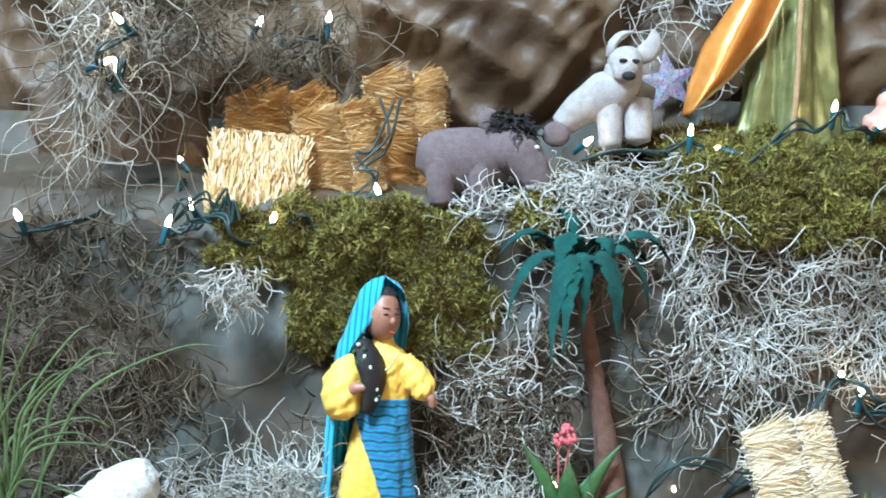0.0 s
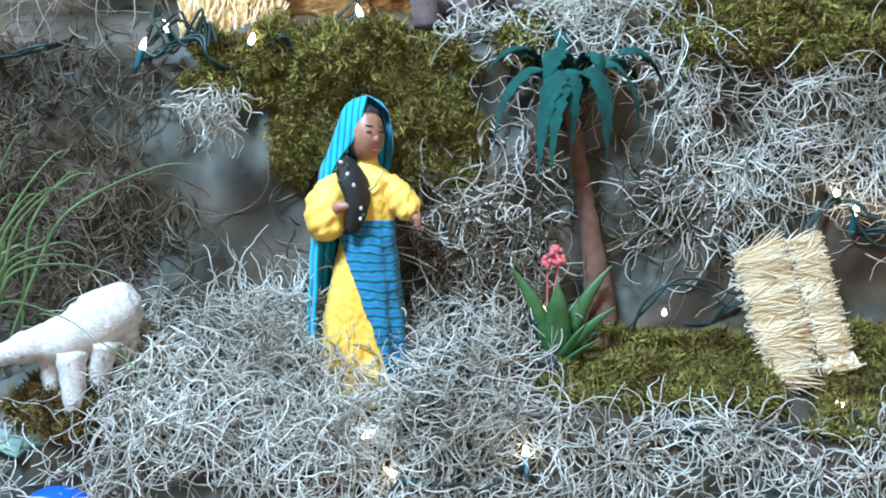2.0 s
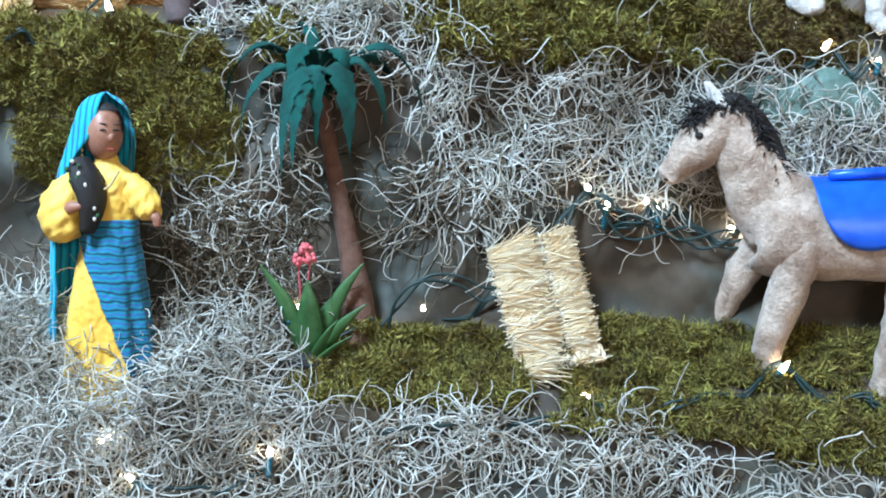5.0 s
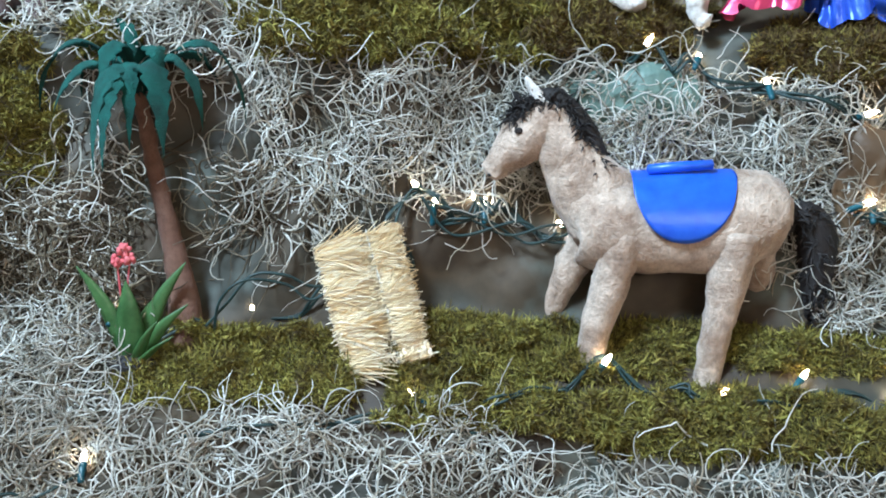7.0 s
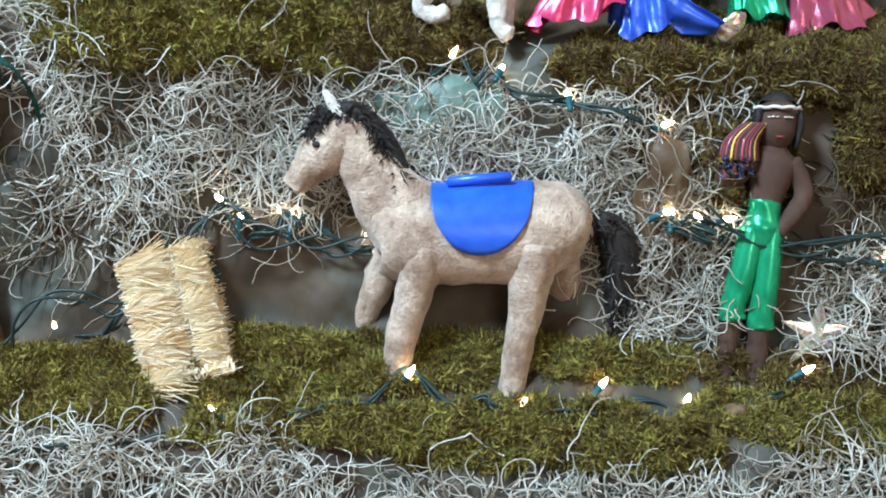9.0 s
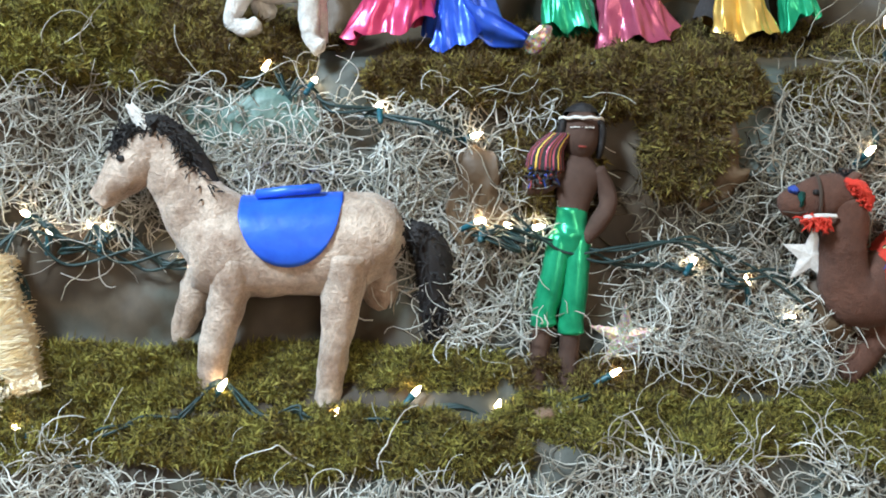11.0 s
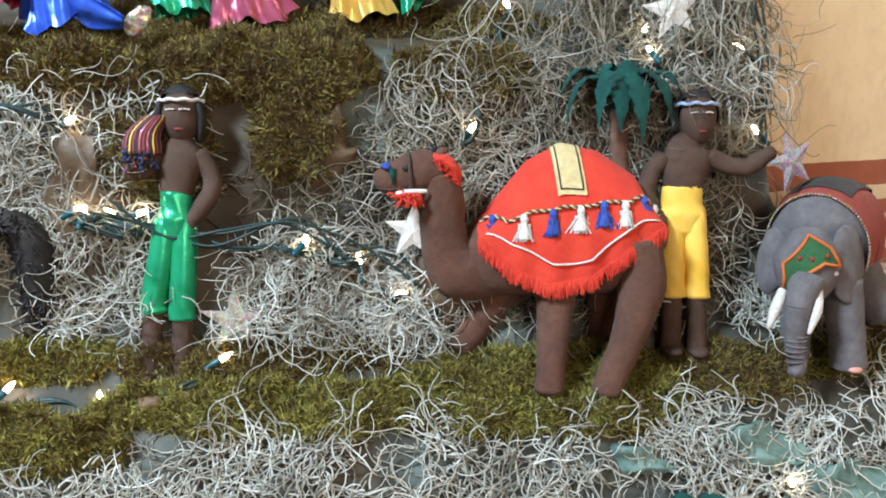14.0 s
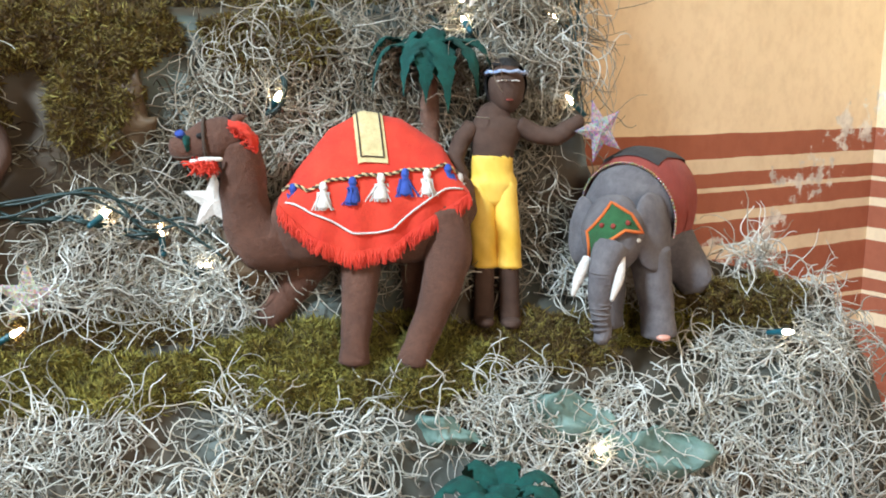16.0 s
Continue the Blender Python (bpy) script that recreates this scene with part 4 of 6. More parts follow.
def bundle():
    """The bundle with striped fringes on the doll's shoulder."""
    g = Geo()
    r = random.Random(5)
    cols = [3, 1, 3, 0, 3, 1, 3, 3, 2, 3, 0, 3]
    g.ball((-4.1, -.9, 28.4), (1.7, 1.5, 2.6), 4, 14, 10)
    for k in range(26):
        a = -2.9 + 2.6 * k / 25
        p = [(-4.1 + 1.3 * math.cos(a) + 1.6, -.9 + 1.3 * math.sin(a), 31.2), (-4.1 + 1.9 * math.cos(a), -.9 + 1.8 * math.sin(a), 29.2), (-4.3 + 2.3 * math.cos(a), -.9 + 2.0 * math.sin(a), 26.8)]
        g.smooth_tube(p, [.22, .26, .22], cols[k % 12], 6, 3)
    for _ in range(150):
        a, h = r.uniform(-3.3, .2), r.uniform(25.3, 27.4)
        p = Vector((-4.6 + 1.8 * math.cos(a), -.9 + 1.7 * math.sin(a), h))
        g.tube([p, p + Vector((r.gauss(0, .4), r.gauss(-.3, .4), r.gauss(-.3, .4)))], [.16, .12], r.choice((4, 4, 4, 5, 0)), 4)
    ob = g.make("shoulder_pack", [M_DARKRED, M_MAUVE, M_YELLOW, M_CHARCOAL, M_CHARCOAL, M_BLUEYARN])
    ob.matrix_world = DOLL_M
    tagged(ob, "bundle with red and yellow striped fringe carried on a shoulder", "bundle")


bundle()
DOLL2_M = pose(1.737, .665, .849, -6, 0, -27)
limb_doll("standing_doll", DOLL2_M, "brown cloth doll in yellow trousers stretching out an arm", dict(
    head=(-.6, 29.4), shoulder_l=(-5.0, 25.0), shoulder_r=(1.2, 25.0), waist_l=(-4.8, 20.5), waist_r=(.1, 20.5), hip=(-2.3, 17.2), cloth=M_YELLOW, band=M_BANDBLUE, locks=(),
    legs=[((-3.3, 6.9), (-3.4, -.2)), ((-.2, 6.8), (0, -.4))],
    arms=[[(1.0, .1, 24.8), (3.2, -.2, 23.6), (5.6, -.6, 23.3), (7.2, -.8, 24.3), (8.4, -1, 25.1)], [(-4.8, .1, 24.6), (-6.2, 0, 22.8), (-7.0, -.3, 20.4), (-6.2, -.6, 18.6)]]))


def star(m, r, mat, label, tilt=0.0, fat=.42, thick=.35, name="star"):
    g = Geo()
    for s in (-1, 1):
        g.v.append(Vector((0, s * thick, 0)))
    for k in range(10):
        a = math.pi / 2 + k * math.pi / 5 + tilt
        q = r if k % 2 == 0 else r * fat
        g.v.append(Vector((q * math.cos(a), 0, q * math.sin(a))))
    for k in range(10):
        g.face((0, 2 + k, 2 + (k + 1) % 10)), g.face((1, 2 + (k + 1) % 10, 2 + k))
    ob = g.make(name, [mat], smooth=False)
    ob.matrix_world = m
    return tagged(ob, label, "star", "stars")


star(DOLL2_M @ pose(.112, -.01, .240, 0, 0, 28), 4.2, M_HOLO, "silver glitter star held by the doll", .35)
star(pose(1.742, .7465, 1.278, 0, 0, -27), 4.1, M_WHITE, "plain white paper star high on the hill", .2)
star(pose(1.402, .810, 1.006, 0, 30, -25), 3.8, M_WHITE, "white paper star behind the camel's neck", .5)
star(pose(1.200, .895, .896, 0, 0, -25), 4.6, M_GLITTER, "pale glitter star stuck in the moss", .0, .36)
star(pose(.345, 1.36, 1.405, 0, 0, -6), 4.6, M_HOLO, "silver glitter star behind the white donkey", .2)


def camel():
    m = pose(1.57, .70, .825, 0, 0, -25)
    g = Geo()
    g.smooth_tube([(-13.6, 4, 13.2), (-11, 4, 14.2), (-6, 4, 15.6), (0, 4, 16.2), (5.5, 4, 16.6), (9.4, 4, 16.8), (11.4, 4, 16.4)], [(1.8, 2), (4.2, 4.6), (5.2, 5.8), (5.4, 6.3), (5.3, 6.2), (4.2, 4.8), (1.6, 2)], 0, 20)
    g.ball((-1.2, 4, 18.5), (7.4, 3.4, 6.6), 0, 20, 12)
    g.smooth_tube([(-10.5, 4, 14), (-13.8, 3.4, 13.2), (-15.8, 3, 15.4), (-16.3, 2.6, 19), (-16.4, 2.3, 22.6), (-17, 2.1, 25.2)], [(3.2, 4.6), (3.0, 3.9), (2.7, 3.2), (2.5, 2.8), (2.4, 2.6), (2.2, 2.4)], 0, 16)
    g.smooth_tube([(-15.8, 2, 25.6), (-18, 2, 25.6), (-20.2, 2, 25.3), (-22.2, 2, 24.8), (-23.8, 2, 24.2), (-24.5, 2, 24)], [(1.3, 1.4), (2.2, 2.5), (2.2, 2.6), (1.8, 2.0), (1.4, 1.5), (.7, .8)], 0, 16)
    for pts, rad in (([(-2.0, 2.6, 14.5), (-2.4, 1.0, 10.5), (-3.0, -.8, 5), (-3.2, -1.5, 2), (-3.4, -1.9, -1)], [(2.6, 3.2), (2.4, 2.6), (2.0, 2.05), (1.75, 1.8), (1.85, 1.9)]),
                     ([(7.8, 2.4, 16), (8.2, .8, 11.5), (6.6, -.8, 6), (4.9, -1.7, 2.4), (3.6, -2.2, -1.2)], [(3.0, 4.4), (2.9, 3.6), (2.2, 2.6), (1.9, 2.1), (1.95, 2.2)]),
                     ([(-6.5, 6.6, 12.5), (-9.5, 6, 8.5), (-12, 5, 5.4), (-14, 4.2, 2.8)], [(2.8, 3.2), (2.3, 2.4), (2.0, 2.0), (1.8, 1.8)]),
                     ([(5.5, 7, 13), (5.2, 7.2, 8), (5, 7, 3.2)], [(3, 3.6), (2.3, 2.4), (2, 2)])):
        g.smooth_tube(pts, rad, 0, 14)
    g.rough(.3, .4, 9).rough(.13, 1.5, 2)
    top = thing("toy_camel", m, "stuffed brown felt camel standing on green moss", "toy camel")
    g.make("body", [M_CAMEL], top)
    for yy in (.4, 3.6):
        Geo().smooth_tube([(-17.2, yy, 27), (-16.6, yy, 28), (-15.8, yy, 28.2)], [(.5, .7), (.6, .8), (.1, .2)], 0, 8).make("ear", [M_CAMEL], top)
    g = Geo()
    hair(g, [(-18.5, 2, 27.8), (-16.6, 2, 28.2)], 70, .9, 0, 8, .6)
    g.make("forelock", [M_BLACKHAIR], top, "dark tuft between the ears")
    Geo().ball((-20.9, .0, 26.1), (.42, .3, .35), 0, 8, 6).make("eye", [M_BLACKHAIR], top, "small black eye")
    Geo().tube([(-24.2, .9, 23.6), (-22.8, .4, 23.5), (-21.6, .2, 23.7)], [.1, .13, .1], 0, 6).make("mouth", [M_BROWNLINE], top, "dark stitched mouth line")

    # halter
    t = thing("camel_halter", m, "red halter with white edge and tufts on the camel's head", "halter")
    ring = [(-20.4 + .5 * math.sin(a), 2 + 2.45 * math.cos(a), 25.2 + 2.9 * math.sin(a)) for a in [k * math.pi / 10 for k in range(21)]]
    Geo().tube([(p[0] + (25.3 - p[2]) * .25, p[1], p[2]) for p in ring], [(.2, .14)] * 21, 0, 8, False).make("strap", [M_BROWNLINE], t, "thin dark strap")
    Geo().smooth_tube([(-22, -.2, 23.1), (-20.4, -.45, 23.4), (-18.4, -.3, 23.4)], [.28, .3, .25], 0, 8).make("trim", [M_WHITE], t, "white cord")
    g = Geo()
    hair(g, [(-21.6, -.3, 22.9), (-19.4, -.3, 22.7)], 190, 1.3, 0, 9, .9, .8)
    g.make("fringe", [M_RED], t, "short red fringe")
    g = Geo().smooth_tube([(-17.6, .3, 27.6), (-16.2, .2, 27.0), (-15.0, .3, 25.8), (-14.6, .6, 24.2)], [(.5, .3), (1.1, .6), (1.2, .6), (.5, .3)], 0, 14).rough(.4, 1.3)
    hair(g, [(-17.2, 0, 27.0), (-15.6, 0, 26.2), (-14.6, .4, 24.4)], 120, .7, 0, 10, .9, .8)
    g.make("pompom", [M_RED], t, "red tuft")
    Geo().ball((-22.4, .2, 25.2), (.35, .45, 1.0), 0, 10, 8).rough(.3, 2.0).make("tassel", [M_TEALFELT], t, "green tuft")
    Geo().ball((-23.2, .9, 26.2), (.7, .8, .45), 0, 10, 8).rough(.3, 2.0).make("noseband", [M_BLUEYARN], t, "purple tuft")

    # blanket over the hump
    t = thing("camel_blanket", m, "red felt blanket with tassels and fringe over the camel's hump", "blanket")
    lowx, lowz = [-12.2, -8.4, -3.5, 1.3, 5.3, 10.6], [18.0, 14.2, 12.2, 13.0, 16.0, 19.2]
    topx, topz = [-12.2, -10.3, -6.1, -2.1, 2.6, 7.6, 10.6], [18.6, 21.4, 26.6, 28.7, 27.9, 24.7, 19.8]

    def skin(u, w, out=0.0):
        x = -12.2 + 22.8 * u
        lo, hi = float(np.interp(x, lowx, lowz)), float(np.interp(x, topx, topz))
        zz = hi + (lo - hi) * (w if w > 0 else -w * .6)
        k = abs(w)
        reach = (5.9 + out) * (math.sin(min(1, k * 1.35) * math.pi / 2) ** .75) * (.55 + .45 * math.sin(math.pi * min(1, max(0, u * .94 + .03))) ** .5)
        rip = .25 * math.sin(x * 1.5) * k
        return (x, 4 - (reach + rip) * (1 if w > 0 else -1), zz - .5 * k * (1 - k) + out * (1 - k))
    Geo().sheet(lambda u, w: skin(u, -1 + 2 * w), 44, 36).make("cloth", [M_RED], t)
    g = Geo()
    r = random.Random(3)
    for k in range(900):
        u = r.random()
        p = Vector(skin(u, .98, .1))
        q = p + Vector((r.gauss(0, .25), -.2 + r.gauss(0, .15), -r.uniform(.9, 2.1)))
        g.tube([p, (p + q) / 2 + Vector((r.gauss(0, .1), -.15, 0)), q], [.12, .10, .05], 0, 4, False)
    g.make("fringe", [M_RED], t, "cut red fringe")
    line = [skin(.04 + .92 * k / 40, .86 - .30 * abs(k / 20 - 1) ** 1.7, .25) for k in range(41)]
    Geo().tube(line, [.13] * 41, 0, 6).make("trim", [M_WHITE], t, "white cord trim")
    cordu = [k / 48 for k in range(1, 48)]
    cordw = lambda u: float(np.interp(u, [0, .15, .5, .8, 1], [.05, .42, .44, .40, .1]))
    for j, mm in enumerate((M_BROWNLINE, M_CREAMFELT)):
        pts = []
        for k in range(141):
            u = .02 + .96 * k / 140
            p = Vector(skin(u, cordw(u), .35))
            a = k * 1.1 + j * math.pi
            pts.append(p + Vector((0, math.cos(a), math.sin(a))) * .13)
        Geo().tube(pts, [.13] * 141, 0, 6).make("cord", [mm], t, "twisted brown and cream cord")
    for k, u in enumerate((.08, .235, .385, .53, .655, .77, .885, .955)):
        p = Vector(skin(u, cordw(u), .5))
        g = Geo().smooth_tube([p, p + Vector((0, -.15, -.6)), p + Vector((0, -.2, -1.0)), p + Vector((0, -.25, -2.0)), p + Vector((0, -.2, -2.8))], [.35, .52, .4, .7, .9], 0, 8, 3)
        for _ in range(40):
            a = p + Vector((r.gauss(0, .3), r.gauss(-.25, .2), -1.1))
            b2 = a + Vector((r.gauss(0, .6), r.gauss(-.15, .2), -2.1))
            g.tube([a, b2], [.12, .07], 0, 4, False)
        g.make("tassel", [M_BLUEYARN if k % 2 == 0 else M_WHITE], t, "blue yarn tassel" if k % 2 == 0 else "white yarn tassel")
    Geo().sheet(lambda u, w: skin(.385 + .155 * u + .03 * w, -.15 + .50 * w, .3), 8, 16).make("seat_strip", [M_CREAMFELT], t, "cream felt strip with brown stitched border")
    g = Geo()
    for u0 in (.12, .88):
        g.tube([skin(.385 + .155 * u0 + .03 * w, -.15 + .50 * w, .42) for w in [k / 14 for k in range(14)]], [.1] * 14, 0, 5)
    g.tube([skin(.385 + .155 * (.12 + .76 * k / 6) + .03 * .93, -.15 + .50 * .93, .42) for k in range(7)], [.1] * 7, 0, 5)
    g.make("stitching", [M_BROWNLINE], t, "brown stitched line")


camel()


def elephant():
    m = pose(1.889, .568, .838, 0, 0, -31) @ Matrix.Scale(.94, 4)
    g = Geo()
    spine = [(-4.2, .6, 14.2), (-3.2, 3, 15.2), (-1.2, 6, 16.0), (1.2, 9, 15.8), (3.4, 11.6, 14.6), (4.4, 12.8, 13.6)]
    srad = [(4, 4.4), (6.2, 6.9), (6.8, 7.8), (6.6, 7.6), (5, 5.6), (2, 2.2)]
    g.smooth_tube(spine, srad, 0, 22)
    g.ball((-6.0, -2, 13.6), (4.2, 4.5, 5.1), 0, 20, 14)
    g.smooth_tube([(-6.8, -5.0, 12.4), (-7.9, -6.2, 9.8), (-8.3, -6.6, 7), (-8.2, -6.4, 4), (-7.7, -6.3, 1.6), (-8.1, -7.0, .2)], [(2.3, 2.5), (1.9, 1.9), (1.55, 1.55), (1.3, 1.3), (1.15, 1.15), (1.0, 1.0)], 0, 14)
    for pts, rad in (([(-.8, 0, 11), (0, -.8, 6), (.5, -1.2, 2.5), (.8, -1.3, -.4)], [(2.9, 3.0), (2.4, 2.5), (2.3, 2.3), (2.4, 2.4)]), ([(-5.8, 2.6, 11), (-5.4, 2.4, 5), (-5.2, 2.2, 0)], [2.4, 2.1, 2.0]),
                     ([(2.6, 8.0, 12), (4.8, 7.0, 9), (6.8, 6.2, 6.6), (8.0, 5.6, 4.6)], [(3.8, 4.4), (3.2, 3.6), (2.7, 2.9), (2.3, 2.4)]), ([(-2, 11.5, 10), (-2, 11.5, 5), (-2, 11, 3)], [2.8, 2.4, 2.2])):
        g.smooth_tube(pts, rad, 0, 14)
    g.rough(.2, .4, 4).rough(.1, 1.4, 2)
    top = thing("toy_elephant", m, "stuffed grey felt elephant with white tusks on the ledge", "toy elephant")
    g.make("body", [M_GREY], top)
    for c, rad, turn in (((-.9, -2.4, 13.8), (.75, 3.4, 5.4), (0, -.12, -.95)), ((-9.6, 1.2, 13.4), (1.0, 2.6, 4.6), (0, .1, .5))):
        Geo().ball(c, rad, 0, 18, 14, Euler(turn).to_matrix()).rough(.35, .35, c[0]).make("ear", [M_GREY], top)
    g = Geo()
    for k in range(12):
        z = 9.4 - k * .68
        w = 1.62 - .035 * k
        g.tube([(-8.2 + w * math.cos(a), -6.5 + w * math.sin(a), z + .1 * math.sin(k * 3 + a)) for a in [j * math.pi / 8 for j in range(8, 17)]], [.06] + [.13] * 7 + [.06], 0, 5)
    g.make("trunk_folds", [M_GREY], top, "wrinkled folds across the trunk")
    for pts in ([(-9.8, -5.0, 10.8), (-11.0, -6.2, 8.6), (-11.8, -6.7, 6.2)], [(-5.7, -6.0, 11.2), (-6.1, -7.2, 8.6), (-7.0, -7.6, 5.8)]):
        Geo().smooth_tube(pts, [.62, .7, .28], 0, 12).make("tusk", [M_WHITE], top, "curved white tusk")
    Geo().ball((-3.4, -5.4, 13.2), (.35, .3, .3), 0, 8, 6).make("eye", [M_WHITE], top, "small glinting eye")
    Geo().ball((.9, -3.6, -.2), (1.0, .5, .45), 0, 10, 6).make("toenail", [M_PINK], top, "pink felt toenail")

    t = thing("elephant_blanket", m, "dull red felt blanket with gold beaded edges on the elephant", "blanket")

    def shell(s, a, out):
        q = s * (len(spine) - 1)
        i = min(int(q), len(spine) - 2)
        p = Vector(spine[i]).lerp(Vector(spine[i + 1]), q - i)
        ra = Vector(srad[i]).lerp(Vector(srad[i + 1]), q - i)
        d = (Vector(spine[i + 1]) - Vector(spine[i])).normalized()
        side = d.cross(Vector((0, 0, 1))).normalized()
        up = side.cross(d)
        return p + side * (ra.x + out) * math.cos(a) + up * (ra.y + out) * math.sin(a)
    Geo().sheet(lambda u, w: shell(.20 + .66 * u, -.35 + 3.85 * w, .45), 24, 30).make("cloth", [M_DARKRED], t)
    Geo().sheet(lambda u, w: shell(.30 + .40 * u, 1.0 + 1.2 * w, .65), 12, 12).make("pad", [M_CHARCOAL], t, "charcoal felt pad")
    for s in (.20, .86):
        g = Geo()
        for k in range(60):
            g.ball(shell(s, -.35 + 3.85 * k / 59, .6), (.2, .2, .2), 0, 6, 4)
        g.make("beading", [M_GOLDGLIT], t, "gold beads")

    t = thing("elephant_headpiece", m, "green felt headpiece with orange cord edge on the elephant", "headpiece")

    def face(px, pz, out):
        x, z = (px + 5.2) / 4.75, (pz - 13.8) / 5.4
        y = -math.sqrt(max(.05, 1 - min(.95, x * x + z * z)))
        v3 = Vector((x * 4.2, y * 4.5, z * 5.1))
        return Vector((-6.0, -2, 13.6)) + v3 * (1 + out / 5)
    outline = [(-8.7, 10.0), (-9.3, 14.4), (-6.2, 18.2), (-3.6, 16.8), (-1.9, 14.4), (-4.6, 14.9), (-7.2, 13.2)]
    g = Geo()
    mid = (-6.0, 15.4)
    for i, p in enumerate(outline):
        q = outline[(i + 1) % len(outline)]
        g.sheet(lambda u, w: face(mid[0] + ((p[0] + (q[0] - p[0]) * u) - mid[0]) * w, mid[1] + ((p[1] + (q[1] - p[1]) * u) - mid[1]) * w, .3), 5, 5)
    g.make("cloth", [M_PATCHGREEN], t)
    edge = []
    for i, p in enumerate(outline):
        q = outline[(i + 1) % len(outline)]
        edge += [face(p[0] + (q[0] - p[0]) * k / 5, p[1] + (q[1] - p[1]) * k / 5, .35) for k in range(5)]
    Geo().tube(edge + edge[:1], [.22] * (len(edge) + 1), 0, 6, False).make("edging", [M_ORANGE], t, "orange cord")
    for p in ((-6.2, 15.4), (-7.6, 12.6), (-4.2, 15.8), (-7.6, 15.4)):
        Geo().ball(face(*p, .4), (.35, .25, .35), 0, 8, 6).make("bead", [M_DARKRED], t, "dark red bead")


elephant()


def palm(m, lean, height, fronds, label, seed, low=(1.1, 2.4), back=0.0):
    """A felt palm tree: tapered wrapped trunk and cut felt fronds. fronds: bearing, reach, rise, end height, width."""
    t = thing("toy_palm_tree", m, label, "toy palm", "palm trees")
    H = height
    g = Geo().smooth_tube([(0, 0, -1), (-.1 * lean, 0, H * .15), (.15 * lean, back * .3, H * .4), (.62 * lean, back * .65, H * .7), (lean, back, H)], [low[1], low[1] * .92, low[1] * .62, low[0] * 1.05, low[0] * .9], 0, 14, 10)
    g.rough(.25, .7, seed)
    g.make("trunk", [M_TRUNK], t)
    r = random.Random(seed)
    for bearing, R, rise, end, wide in fronds:
        a = radians(bearing)
        tw, ph = r.uniform(-.5, .5), r.uniform(0, 6)
        g = Geo()

        def fn(u, w, a=a, R=R, rise=rise, end=end, wide=wide, tw=tw, ph=ph):
            v3 = 1 - u
            out = 3 * v3 * v3 * u * R * .32 + 3 * v3 * u * u * R * 1.02 + u ** 3 * R
            z = 3 * v3 * v3 * u * rise * 1.7 + 3 * v3 * u * u * rise * 1.35 + u ** 3 * end
            saw = 1 - .34 * ((u * 8 + ph) % 1.0)
            half = wide * .8 * (.25 + .75 * math.sin(math.pi * min(1, u * .8 + .16)) ** .8) * (1 - u ** 7) * (saw if abs(w - .5) > .3 else 1)
            side = (w - .5) * 2 * half
            fold = abs(side) * .38
            x = out * math.cos(a) - side * math.sin(a + tw * u)
            y = out * math.sin(a) + side * math.cos(a + tw * u)
            return (lean + x, back + y, H + z - fold + .3 * math.sin(u * 11 + ph + w * 3))
        g.sheet(fn, 48, 6)
        g.sheet(lambda u, w: Vector(fn(u, w)) + Vector((0, 0, -.16)), 48, 6)
        g.make("frond", [M_TEALFELT], t)
    return t


palm(pose(.234, 1.172, .812, 0, 0, -6.5), -4.4, 33.0, (
    (180, 11.5, 5.4, -2.5, 1.5), (203, 10.2, 3.6, -7.0, 2.0), (238, 8.0, 3.4, -9.5, 2.4), (266, 5.6, 3.8, -6.0, 1.7), (298, 7.6, 3.8, -7.0, 2.8), (332, 8.6, 4.2, -4.0, 2.2),
    (2, 12.2, 5.8, -4.2, 1.6), (20, 9.5, 4.6, -1.0, 2.3), (60, 8.0, 4.0, -4.0, 2.2), (105, 7.0, 5.2, 2.6, 1.7), (130, 4.5, 6.5, 7.6, 1.2), (150, 9.0, 4.8, -1.0, 2.2), (225, 5.0, 5.0, 1.0, 2.0), (310, 4.8, 5.0, 1.5, 2.0), (250, 8.5, 2.4, -8.5, 1.5)),
    "toy palm with dark green felt fronds beside an aloe", 4, (1.0, 2.4), 2.2)
palm(pose(1.668, .745, .87, -2, 0, -27), -.4, 28.4, (
    (182, 8.2, 4.6, -2.5, 1.9), (205, 8.0, 4.0, -3.2, 2.2), (235, 6.0, 4.0, -2.5, 2.4), (262, 5.0, 4.4, -3.4, 2.8), (290, 5.6, 4.2, -4.4, 2.8), (325, 7.0, 4.4, -3.0, 2.5), (352, 8.2, 4.6, -2.2, 2.2),
    (25, 7.5, 4.2, -1.5, 2.2), (70, 6.0, 4.4, 1.0, 2.2), (110, 6.0, 4.6, 1.0, 2.2), (150, 7.0, 4.4, -1.0, 2.2), (275, 3.4, 4.8, 2.2, 2.4), (220, 3.6, 4.8, 2.5, 2.2)),
    "toy palm with dark green felt fronds behind the camel", 8, (1.2, 1.6))
palm(pose(1.605, .505, .452, 4, 0, -27), .4, 23.0, (
    (180, 8.0, 4.6, -2.0, 2.2), (215, 6.5, 4.2, -3.0, 2.4), (255, 5.5, 4.4, -3.4, 2.6), (295, 6.0, 4.4, -3.0, 2.6), (335, 7.5, 4.6, -2.0, 2.4), (20, 7.5, 4.4, -1.0, 2.2), (70, 6.0, 4.6, 1.0, 2.2), (120, 6.0, 4.6, 1.0, 2.2), (270, 3.2, 4.8, 2.2, 2.4)),
    "toy palm with dark green felt fronds below the ledge", 12, (1.2, 1.6))


